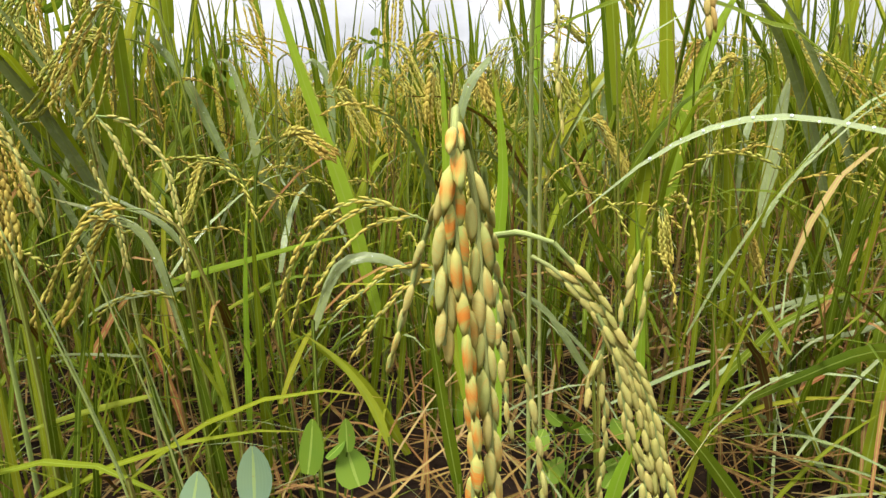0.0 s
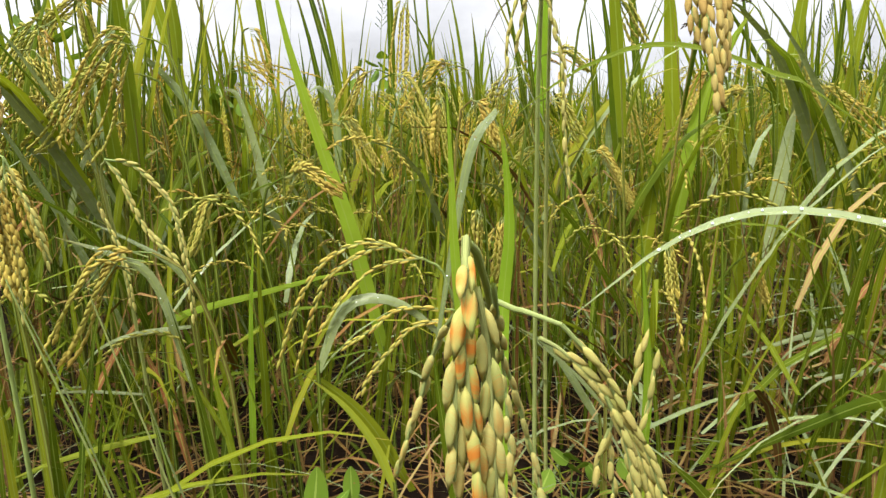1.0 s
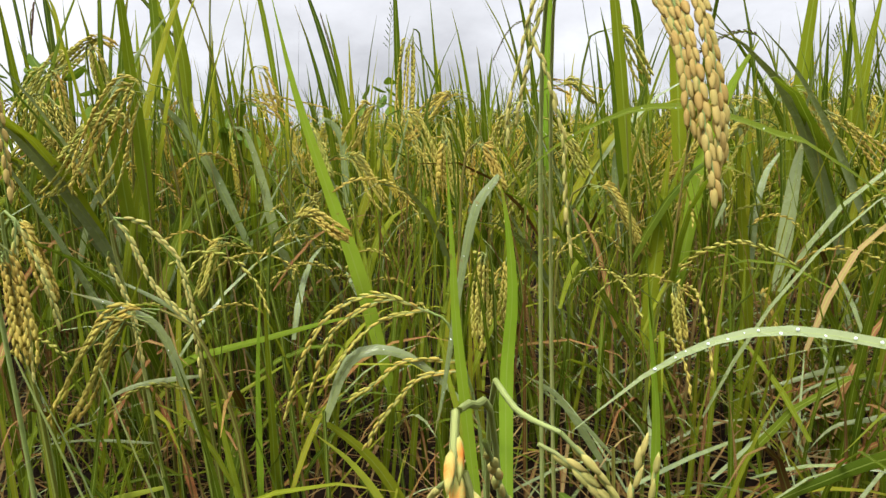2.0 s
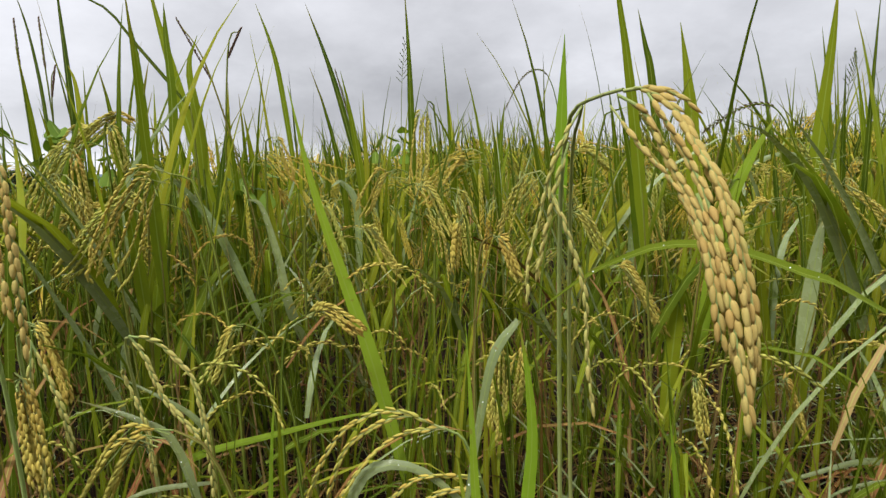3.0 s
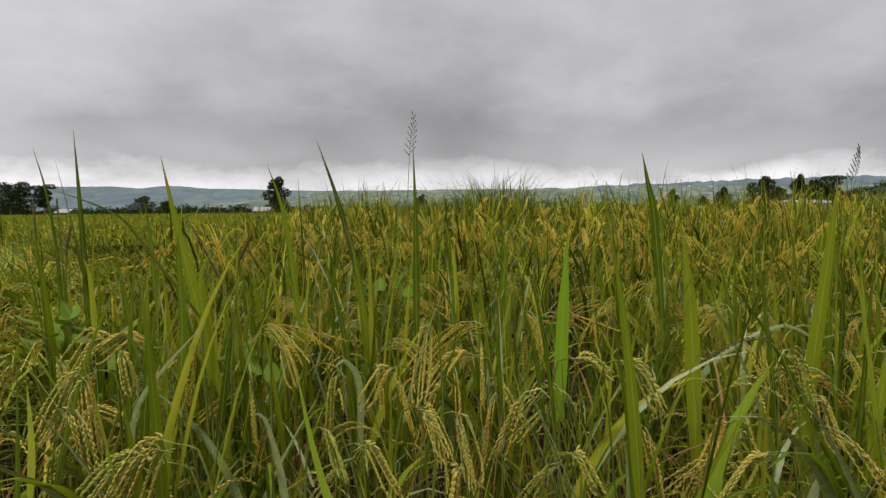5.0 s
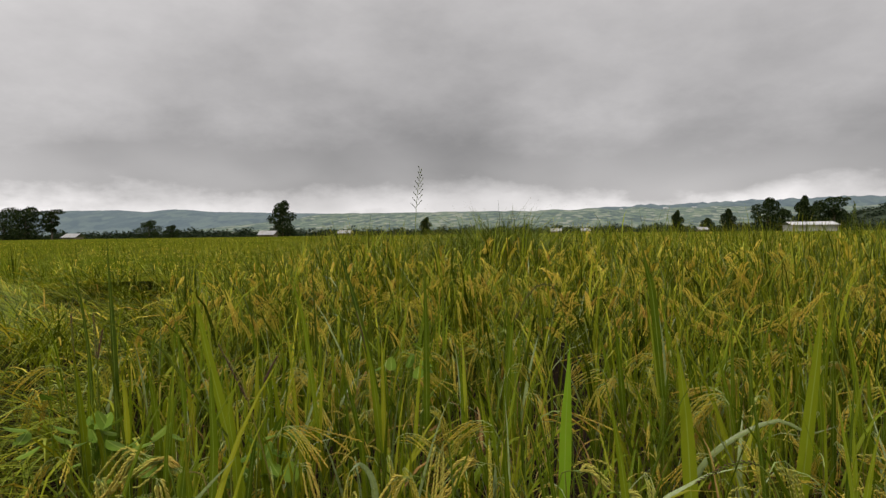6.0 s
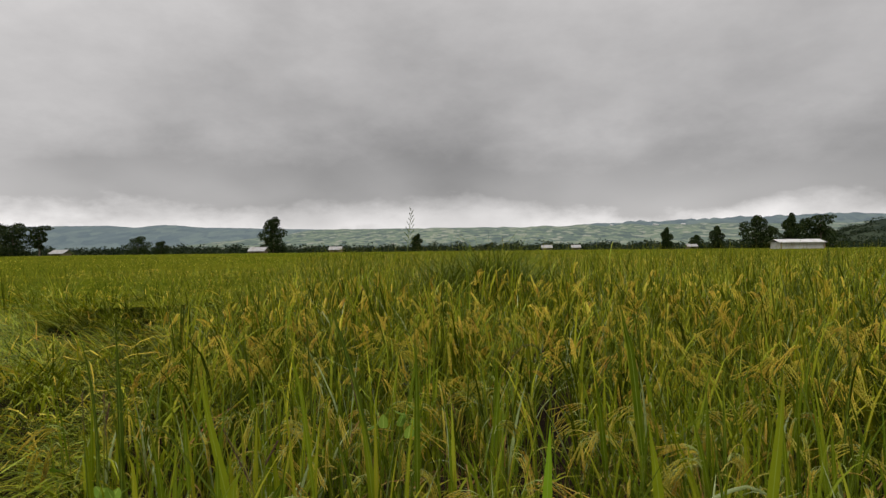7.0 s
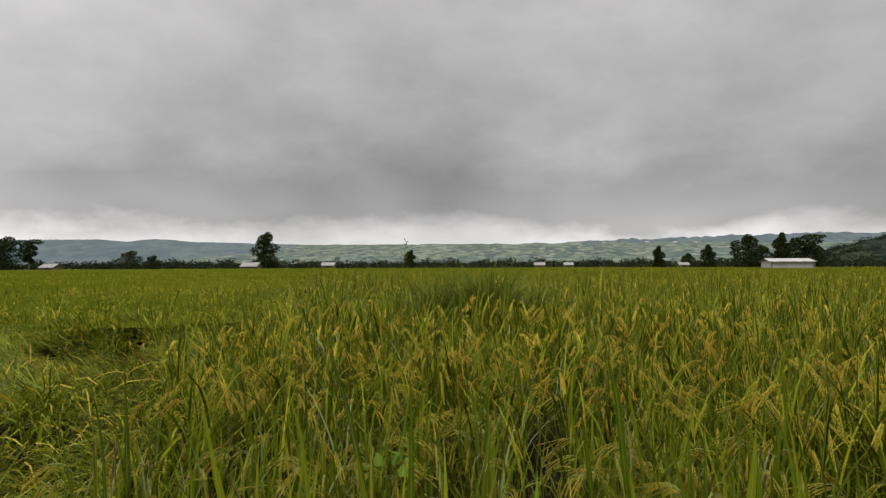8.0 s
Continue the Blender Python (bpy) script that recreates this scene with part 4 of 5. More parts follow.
close_plant(
    (0.15, 0.80, 0.0),
    culms=[((0.15, 0.80, 0), (0.15, 0.75, 0.2), (0.154, 0.6, 0.37), (0.162, 0.51, 0.398), (0.168, 0.485, 0.403), (0.18, 0.478, 0.400))],
    strands=[((0.18, 0.478, 0.400), (0.188, 0.478, 0.391), (0.198, 0.478, 0.379), (0.203, 0.478, 0.368), (0.209, 0.478, 0.357), (0.216, 0.478, 0.345), (0.222, 0.478, 0.328), (0.226, 0.478, 0.310), (0.230, 0.478, 0.294), (0.234, 0.478, 0.272)),
             ((0.171, 0.48, 0.394), (0.181, 0.48, 0.388), (0.191, 0.48, 0.378), (0.199, 0.48, 0.368), (0.205, 0.48, 0.358), (0.212, 0.48, 0.346), (0.216, 0.48, 0.333), (0.222, 0.48, 0.312), (0.226, 0.48, 0.291), (0.228, 0.48, 0.272)),
             ((0.198, 0.476, 0.370), (0.206, 0.476, 0.352), (0.210, 0.476, 0.333), (0.213, 0.476, 0.316), (0.218, 0.476, 0.305), (0.221, 0.476, 0.288), (0.223, 0.476, 0.272))],
    thin=[((0.206, 0.495, 0.355), (0.2045, 0.495, 0.342), (0.206, 0.495, 0.326), (0.207, 0.495, 0.309), (0.206, 0.495, 0.289), (0.205, 0.495, 0.271)),
          ((0.211, 0.49, 0.357), (0.2125, 0.49, 0.367), (0.2145, 0.49, 0.377), (0.216, 0.49, 0.386)),
          ((0.215, 0.49, 0.344), (0.219, 0.49, 0.357), (0.221, 0.49, 0.370), (0.2225, 0.49, 0.381)),
          ((0.203, 0.49, 0.349), (0.200, 0.49, 0.341), (0.198, 0.49, 0.331))],
    husk="husk_green", grain=(0.0112, 0.0033), spacing=0.0044, label="rice plant with a bowed panicle of milky yellow-green grains")
close_plant(
    (0.21, 0.85, 0.0),
    culms=[((0.21, 0.85, 0), (0.208, 0.83, 0.3), (0.203, 0.76, 0.56), (0.203, 0.70, 0.640), (0.209, 0.655, 0.651), (0.221, 0.605, 0.650))],
    strands=[((0.221, 0.605, 0.649), (0.232, 0.6, 0.649), (0.243, 0.59, 0.638), (0.248, 0.58, 0.624), (0.2515, 0.57, 0.611), (0.255, 0.56, 0.600), (0.257, 0.552, 0.584), (0.258, 0.545, 0.568), (0.259, 0.538, 0.547), (0.2592, 0.532, 0.530), (0.2594, 0.527, 0.508)),
             ((0.218, 0.605, 0.647), (0.230, 0.595, 0.636), (0.2355, 0.585, 0.617), (0.241, 0.572, 0.600), (0.245, 0.56, 0.585), (0.247, 0.55, 0.569), (0.2485, 0.543, 0.550), (0.249, 0.54, 0.537), (0.250, 0.538, 0.525)),
             ((0.232, 0.6, 0.648), (0.240, 0.58, 0.624), (0.246, 0.57, 0.607), (0.249, 0.557, 0.592), (0.2502, 0.548, 0.574), (0.2515, 0.54, 0.557), (0.253, 0.534, 0.539), (0.254, 0.53, 0.523), (0.2555, 0.526, 0.508), (0.257, 0.524, 0.494)),
             ((0.252, 0.572, 0.610), (0.258, 0.562, 0.593), (0.261, 0.556, 0.582), (0.263, 0.55, 0.565), (0.2655, 0.546, 0.547), (0.2668, 0.542, 0.528), (0.266, 0.54, 0.510)),
             ((0.246, 0.56, 0.592), (0.249, 0.552, 0.577), (0.251, 0.545, 0.563), (0.253, 0.54, 0.548), (0.2535, 0.536, 0.535), (0.254, 0.533, 0.517))],
    thin=[((0.215, 0.61, 0.642), (0.226, 0.592, 0.619), (0.236, 0.578, 0.603), (0.241, 0.568, 0.591), (0.244, 0.56, 0.578), (0.246, 0.55, 0.563), (0.248, 0.545, 0.551)),
          ((0.226, 0.602, 0.650), (0.240, 0.598, 0.648), (0.249, 0.596, 0.643), (0.256, 0.592, 0.637))],
    husk="husk_brown", grain=(0.0104, 0.0037), spacing=0.0044, label="tall rice plant with a heavy arching panicle of ripe brown grains")
close_plant(
    (0.23, 0.9, 0.0),
    culms=[((0.23, 0.9, 0), (0.222, 0.86, 0.35), (0.21, 0.74, 0.60), (0.207, 0.66, 0.649))],
    thin=[((0.207, 0.66, 0.649), (0.197, 0.655, 0.633), (0.189, 0.65, 0.618), (0.182, 0.65, 0.597), (0.178, 0.65, 0.579), (0.170, 0.65, 0.550), (0.169, 0.65, 0.524)),
          ((0.197, 0.652, 0.625), (0.189, 0.65, 0.600), (0.183, 0.65, 0.575), (0.176, 0.65, 0.545)),
          ((0.187, 0.65, 0.615), (0.184, 0.65, 0.597), (0.192, 0.645, 0.578), (0.200, 0.645, 0.549), (0.205, 0.645, 0.530), (0.206, 0.645, 0.504), (0.207, 0.645, 0.478), (0.210, 0.645, 0.451))],
    husk="husk_green", grain=(0.0092, 0.0036), spacing=0.0060, label="rice plant with sparse hanging strands of pale grains")
close_plant(
    (-0.22, 0.88, 0.0),
    culms=[((-0.22, 0.88, 0), (-0.217, 0.84, 0.3), (-0.205, 0.79, 0.45), (-0.187, 0.77, 0.474))],
    strands=[((-0.187, 0.768, 0.474), (-0.174, 0.768, 0.456), (-0.158, 0.768, 0.415), (-0.129, 0.768, 0.381)),
             ((-0.187, 0.768, 0.474), (-0.165, 0.768, 0.47), (-0.15, 0.768, 0.458), (-0.129, 0.768, 0.433), (-0.12, 0.768, 0.378), (-0.117, 0.768, 0.33)),
             ((-0.21, 0.79, 0.44), (-0.215, 0.798, 0.426), (-0.198, 0.798, 0.381), (-0.193, 0.798, 0.331))],
    grain=(0.0115, 0.0036), spacing=0.0052)
close_plant(
    (0.15, 0.88, 0.0),
    culms=[((0.15, 0.88, 0), (0.145, 0.85, 0.22), (0.12, 0.805, 0.35), (0.098, 0.798, 0.374))],
    strands=[((0.098, 0.798, 0.373), (0.05, 0.798, 0.391), (0.005, 0.798, 0.375), (-0.025, 0.798, 0.334), (-0.049, 0.798, 0.271)),
             ((0.07, 0.798, 0.386), (0.044, 0.798, 0.382), (0.004, 0.798, 0.356), (-0.016, 0.798, 0.311), (-0.033, 0.798, 0.262)),
             ((0.098, 0.798, 0.375), (0.054, 0.80, 0.366), (0.02, 0.80, 0.339), (-0.005, 0.80, 0.305)),
             ((0.13, 0.81, 0.32), (0.074, 0.80, 0.324), (0.046, 0.80, 0.304), (0.02, 0.80, 0.288)),
             ((0.13, 0.81, 0.31), (0.09, 0.80, 0.308), (0.067, 0.80, 0.287), (0.047, 0.80, 0.264), (0.032, 0.80, 0.239))],
    husk="husk", grain=(0.0110, 0.0033), spacing=0.0060, label="rice plant with a wide fan-shaped panicle of golden grains")
close_plant(
    (-0.3, 0.78, 0.0),
    culms=[((-0.3, 0.78, 0), (-0.285, 0.74, 0.4), (-0.235, 0.66, 0.62), (-0.18, 0.622, 0.648))],
    strands=[((-0.18, 0.62, 0.648), (-0.166, 0.62, 0.626), (-0.164, 0.62, 0.59), (-0.162, 0.62, 0.553), (-0.16, 0.62, 0.505)),
             ((-0.18, 0.62, 0.645), (-0.174, 0.618, 0.61), (-0.171, 0.618, 0.57), (-0.169, 0.618, 0.53))],
    husk="husk_brown", grain=(0.0100, 0.0040), spacing=0.0052)
close_plant(
    (-0.32, 0.85, 0.0),
    culms=[((-0.32, 0.85, 0), (-0.31, 0.8, 0.3), (-0.28, 0.75, 0.47), (-0.257, 0.738, 0.477))],
    strands=[((-0.257, 0.738, 0.477), (-0.246, 0.738, 0.448), (-0.237, 0.738, 0.424), (-0.228, 0.738, 0.384)),
             ((-0.257, 0.738, 0.477), (-0.255, 0.73, 0.44), (-0.25, 0.73, 0.40), (-0.252, 0.73, 0.34))],
    grain=(0.0115, 0.0036), spacing=0.0055)

# plants with one or two marked leaves: the long wet arching leaves first
arch = thing("rice_plant", 0.5, 0.52, 0.0, "rice plant with a long arching leaf beaded with rain", "rice plant", "rice plants of the field")
part("culm", tube(Shape(), smooth_line(((0.5, 0.52, 0), (0.49, 0.51, 0.2), (0.46, 0.49, 0.33)), 8), np.linspace(0.0032, 0.0016, 8), 6), MAT["culm"], arch, shift=(0.5, 0.52, 0))
add_leaf(arch, (0.5, 0.52, 0), ((0.46, 0.49, 0.33), (0.36, 0.46, 0.42), (0.289, 0.457, 0.442), (0.248, 0.457, 0.447), (0.215, 0.457, 0.436), (0.18, 0.457, 0.409)), 0.0078, "pale_leaf", side=(-0.1, 0.9, 0.5), drops=22)
arch = thing("rice_plant", 0.68, 0.86, 0.0, "rice plant with a long green arching leaf", "rice plant", "rice plants of the field")
part("culm", tube(Shape(), smooth_line(((0.68, 0.86, 0), (0.66, 0.83, 0.25), (0.6, 0.79, 0.40)), 8), np.linspace(0.0034, 0.0018, 8), 6), MAT["culm"], arch, shift=(0.68, 0.86, 0))
add_leaf(arch, (0.68, 0.86, 0), ((0.6, 0.79, 0.40), (0.416, 0.72, 0.51), (0.391, 0.72, 0.521), (0.353, 0.72, 0.537), (0.324, 0.72, 0.547), (0.295, 0.72, 0.551), (0.269, 0.72, 0.549), (0.248, 0.72, 0.542), (0.222, 0.72, 0.531), (0.196, 0.72, 0.513), (0.171, 0.72, 0.494)), 0.013, "leaf", side=(-0.1, 0.8, 0.6), drops=8)


def leaf_plant(points, wide, key="leaf", drops=0, label="rice plant with long green leaf blades"):
    """A shoot that carries one marked leaf: its points run from the attachment to the tip."""
    x, y, z = points[0]
    dx = (points[0][0] - points[1][0]) * 0.25
    base = (round(x + dx, 3), round(y + 0.02, 3), 0.0)
    plant = thing("rice_plant", *base, label, "rice plant", "rice plants of the field")
    if z > 0.06:
        part("culm", tube(Shape(), smooth_line((base, (x + dx * 0.6, y + 0.012, z * 0.5), (x, y, z + 0.01)), 7), np.linspace(0.0034, 0.002, 7), 5), MAT["culm"], plant, shift=base)
    add_leaf(plant, base, points, wide, key, drops=drops)
    return plant


WET = "rice plant with a pale leaf beaded with rain"
leaf_plant(((-0.18, 1.28, 0.30), (-0.206, 1.245, 0.401), (-0.222, 1.245, 0.494), (-0.245, 1.245, 0.58), (-0.269, 1.245, 0.592)), 0.022, "pale_leaf", 14, WET)
leaf_plant(((-0.425, 1.145, 0.50), (-0.425, 1.145, 0.59), (-0.405, 1.145, 0.65), (-0.345, 1.145, 0.72), (-0.295, 1.145, 0.77)), 0.014, "pale_leaf", 8, WET)
leaf_plant(((-0.215, 1.145, 0.40), (-0.275, 1.145, 0.54), (-0.325, 1.145, 0.61), (-0.395, 1.145, 0.67)), 0.019, "pale_leaf", 10, WET)
leaf_plant(((-0.137, 1.495, 0.42), (-0.137, 1.495, 0.57), (-0.167, 1.495, 0.62), (-0.188, 1.485, 0.61)), 0.02, "pale_leaf", 4, WET)
leaf_plant(((0.404, 1.325, 0.36), (0.394, 1.325, 0.49), (0.389, 1.315, 0.535)), 0.019, "pale_leaf", 5, WET)
leaf_plant(((0.480, 1.245, 0.30), (0.520, 1.245, 0.53), (0.560, 1.245, 0.63), (0.600, 1.245, 0.70)), 0.027, "bright_leaf")
leaf_plant(((0.618, 1.195, 0.30), (0.638, 1.195, 0.48), (0.648, 1.195, 0.54)), 0.025, "pale_leaf", 6, WET)
leaf_plant(((-0.240, 2.045, 0.62), (-0.300, 2.045, 0.88), (-0.340, 2.045, 1.02), (-0.390, 2.045, 1.165)), 0.022, "dark_leaf")
leaf_plant(((-0.420, 1.445, 0.55), (-0.480, 1.445, 0.80), (-0.510, 1.445, 0.93), (-0.535, 1.445, 1.06)), 0.031)
leaf_plant(((0.675, 2.145, 0.60), (0.645, 2.145, 0.92), (0.625, 2.145, 1.02), (0.605, 2.145, 1.12)), 0.027)
leaf_plant(((-0.822, 1.595, 0.6), (-0.827, 1.595, 0.85), (-0.832, 1.595, 1.0), (-0.837, 1.595, 1.14)), 0.024, "dark_leaf")
leaf_plant(((-0.327, 1.695, 0.6), (-0.357, 1.695, 0.87), (-0.377, 1.695, 0.97), (-0.407, 1.695, 1.06)), 0.017)
leaf_plant(((-0.892, 1.595, 0.5), (-0.892, 1.595, 0.79), (-0.912, 1.595, 0.98), (-0.942, 1.595, 1.10)), 0.016, "dark_leaf")
leaf_plant(((-0.052, 1.795, 0.6), (-0.052, 1.795, 0.8), (-0.052, 1.795, 0.94), (-0.057, 1.795, 1.12)), 0.022)
leaf_plant(((0.635, 1.745, 0.42), (0.655, 1.745, 0.52), (0.725, 1.745, 0.60), (0.845, 1.745, 0.66), (0.925, 1.745, 0.63), (0.995, 1.745, 0.65)), 0.017, "pale_leaf", 6, WET)
leaf_plant(((0.818, 1.595, 0.36), (0.848, 1.595, 0.68), (0.868, 1.595, 0.87), (0.878, 1.595, 1.0)), 0.032)
leaf_plant(((0.568, 1.495, 0.40), (0.553, 1.495, 0.69), (0.543, 1.495, 0.8), (0.528, 1.495, 0.91)), 0.033)
leaf_plant(((0.288, 1.495, 0.5), (0.293, 1.495, 0.7), (0.298, 1.495, 0.8), (0.303, 1.495, 0.90)), 0.03, "bright_leaf")
leaf_plant(((-0.502, 1.195, 0.26), (-0.462, 1.195, 0.40), (-0.422, 1.195, 0.46), (-0.352, 1.195, 0.50)), 0.021, "pale_leaf", 4, WET)
leaf_plant(((0.020, 1.035, 0.20), (-0.020, 1.035, 0.37), (-0.050, 1.035, 0.47), (-0.090, 1.035, 0.61), (-0.115, 1.035, 0.74)), 0.026, "bright_leaf")
leaf_plant(((-0.562, 1.205, 0.30), (-0.512, 1.205, 0.45), (-0.472, 1.205, 0.51), (-0.412, 1.205, 0.55)), 0.015, "pale_leaf", 3, WET)
leaf_plant(((-0.542, 1.005, 0.14), (-0.522, 1.005, 0.38), (-0.502, 1.005, 0.57), (-0.492, 1.005, 0.73)), 0.025)
leaf_plant(((0.401, 1.155, 0.22), (0.416, 1.155, 0.36), (0.426, 1.155, 0.45), (0.436, 1.155, 0.54)), 0.025)
leaf_plant(((0.618, 1.205, 0.18), (0.628, 1.205, 0.32), (0.628, 1.205, 0.41), (0.638, 1.205, 0.49)), 0.025, "leaf", 4)
leaf_plant(((0.281, 0.855, 0.18), (0.231, 0.855, 0.26), (0.191, 0.855, 0.29)), 0.009, "pale_leaf")
leaf_plant(((-0.142, 0.805, 0.24), (-0.172, 0.805, 0.35), (-0.212, 0.805, 0.38), (-0.272, 0.805, 0.40)), 0.013, "pale_leaf", 8, WET)
leaf_plant(((-0.012, 0.805, 0.26), (0.018, 0.805, 0.325), (0.068, 0.805, 0.33), (0.118, 0.805, 0.29), (0.148, 0.805, 0.25)), 0.013, "pale_leaf", 5, WET)
leaf_plant(((-0.414, 1.155, 0.25), (-0.394, 1.155, 0.42), (-0.374, 1.155, 0.52), (-0.354, 1.155, 0.64)), 0.024)
leaf_plant(((0.331, 0.855, 0.15), (0.331, 0.855, 0.25), (0.321, 0.855, 0.37)), 0.011, "bright_leaf")
leaf_plant(((0.731, 1.055, 0.18), (0.651, 1.055, 0.22), (0.561, 1.055, 0.20), (0.481, 1.055, 0.17)), 0.011, "pale_leaf")
leaf_plant(((0.575, 0.745, 0.22), (0.505, 0.735, 0.258), (0.425, 0.735, 0.23), (0.335, 0.735, 0.185)), 0.0165, "leaf")
leaf_plant(((0.383, 0.695, 0.12), (0.333, 0.695, 0.19), (0.298, 0.695, 0.225)), 0.014, "leaf")
leaf_plant(((0.235, 0.635, 0.10), (0.250, 0.635, 0.19), (0.270, 0.635, 0.245)), 0.015, "bright_leaf")
leaf_plant(((-0.254, 0.955, 0.24), (-0.225, 0.935, 0.28), (-0.115, 0.935, 0.31), (-0.035, 0.935, 0.33), (0.025, 0.935, 0.34)), 0.0105, "bright_leaf")
leaf_plant(((0.065, 0.935, 0.05), (0.015, 0.935, 0.14), (-0.035, 0.935, 0.19), (-0.085, 0.935, 0.22)), 0.018, "leaf")
leaf_plant(((0.130, 1.045, 0.03), (0.120, 1.045, 0.13), (0.110, 1.045, 0.27)), 0.02, "bright_leaf")
leaf_plant(((-0.255, 1.145, 0.02), (-0.295, 1.145, 0.12), (-0.345, 1.145, 0.28)), 0.022, "bright_leaf")

leaf_plant(((-0.115, 0.638, 0.187), (-0.152, 0.638, 0.304), (-0.170, 0.638, 0.351), (-0.185, 0.638, 0.392)), 0.0023, "pale_leaf")
leaf_plant(((-0.095, 0.688, 0.178), (-0.110, 0.688, 0.227), (-0.123, 0.688, 0.276), (-0.160, 0.688, 0.360)), 0.0026, "pale_leaf")
leaf_plant(((-0.155, 0.838, 0.297), (-0.217, 0.838, 0.289), (-0.257, 0.838, 0.274), (-0.285, 0.838, 0.248)), 0.0063, "pale_leaf")
leaf_plant(((-0.163, 0.858, 0.337), (-0.183, 0.858, 0.362), (-0.218, 0.858, 0.384), (-0.288, 0.858, 0.419)), 0.0089, "pale_leaf")
leaf_plant(((-0.080, 0.888, 0.291), (-0.136, 0.888, 0.258), (-0.185, 0.888, 0.231), (-0.309, 0.888, 0.162)), 0.0044, "wet_leaf")
leaf_plant(((-0.213, 0.838, 0.221), (-0.295, 0.838, 0.224), (-0.373, 0.838, 0.214)), 0.0040, "pale_leaf")
leaf_plant(((-0.176, 0.788, 0.198), (-0.249, 0.788, 0.180), (-0.305, 0.788, 0.162), (-0.343, 0.788, 0.146)), 0.0069, "wet_leaf")
leaf_plant(((0.071, 0.738, 0.169), (0.054, 0.738, 0.213), (0.028, 0.738, 0.251), (-0.006, 0.738, 0.281)), 0.0106, "wet_leaf")
leaf_plant(((-0.109, 0.788, 0.095), (-0.118, 0.788, 0.161), (-0.129, 0.788, 0.234), (-0.147, 0.788, 0.309)), 0.0132, "leaf")
leaf_plant(((-0.101, 0.818, 0.076), (-0.113, 0.818, 0.159), (-0.126, 0.818, 0.247), (-0.131, 0.818, 0.320)), 0.0123, "wet_leaf")
leaf_plant(((-0.100, 0.838, 0.122), (-0.096, 0.838, 0.215), (-0.090, 0.838, 0.315), (-0.078, 0.838, 0.421)), 0.0098, "bright_leaf")
leaf_plant(((-0.319, 0.818, 0.066), (-0.321, 0.818, 0.160), (-0.324, 0.818, 0.249), (-0.331, 0.818, 0.341)), 0.0123, "leaf")
leaf_plant(((0.283, 0.838, 0.205), (0.253, 0.838, 0.240), (0.229, 0.838, 0.262), (0.190, 0.838, 0.293)), 0.0046, "pale_leaf")
leaf_plant(((0.614, 0.938, 0.235), (0.592, 0.938, 0.252), (0.534, 0.938, 0.239), (0.496, 0.938, 0.200)), 0.0067, "pale_leaf")
leaf_plant(((0.611, 0.888, 0.236), (0.577, 0.888, 0.223), (0.534, 0.888, 0.214), (0.505, 0.888, 0.184)), 0.0075, "pale_leaf")
leaf_plant(((0.571, 0.888, 0.079), (0.517, 0.888, 0.108), (0.451, 0.888, 0.136), (0.373, 0.888, 0.150)), 0.0056, "pale_leaf")
leaf_plant(((0.567, 0.838, 0.054), (0.541, 0.838, 0.077), (0.522, 0.838, 0.090), (0.503, 0.838, 0.099)), 0.0075, "pale_leaf")
leaf_plant(((0.659, 0.938, 0.104), (0.612, 0.938, 0.118), (0.570, 0.938, 0.123), (0.523, 0.938, 0.118)), 0.0061, "wet_leaf")
leaf_plant(((0.159, 0.758, 0.111), (0.130, 0.758, 0.265), (0.116, 0.758, 0.329), (0.111, 0.758, 0.370)), 0.0080, "wet_leaf")
leaf_plant(((0.136, 0.638, 0.184), (0.128, 0.638, 0.236), (0.120, 0.638, 0.297), (0.116, 0.638, 0.334)), 0.0115, "leaf")

leaf_plant(((-0.374, 1.280, 0.752), (-0.416, 1.280, 0.807), (-0.468, 1.280, 0.872), (-0.515, 1.280, 0.932), (-0.585, 1.280, 0.965), (-0.667, 1.280, 0.991)), 0.0075, "dark_leaf")
leaf_plant(((-0.347, 1.256, 0.637), (-0.350, 1.256, 0.714), (-0.361, 1.256, 0.818), (-0.341, 1.256, 0.872)), 0.0250, "leaf")
leaf_plant(((-0.376, 1.206, 0.626), (-0.368, 1.206, 0.753), (-0.370, 1.206, 0.859), (-0.369, 1.206, 0.911)), 0.0219, "leaf")
leaf_plant(((-0.634, 1.356, 0.699), (-0.636, 1.356, 0.762), (-0.640, 1.356, 0.825), (-0.650, 1.356, 0.857)), 0.0190, "leaf")
leaf_plant(((-0.530, 1.056, 0.512), (-0.523, 1.056, 0.593), (-0.522, 1.056, 0.648), (-0.523, 1.056, 0.703)), 0.0190, "wet_leaf")
leaf_plant(((-0.562, 1.456, 0.728), (-0.568, 1.456, 0.820), (-0.572, 1.456, 0.899), (-0.584, 1.456, 0.977)), 0.0173, "leaf")
leaf_plant(((-0.442, 1.256, 0.503), (-0.435, 1.256, 0.602), (-0.430, 1.256, 0.699), (-0.425, 1.256, 0.793)), 0.0192, "wet_leaf")

# plants with one marked panicle: the neck and the tip
local = np.random.default_rng(77)
PANICLE_GROUP = "rice plants of the field"


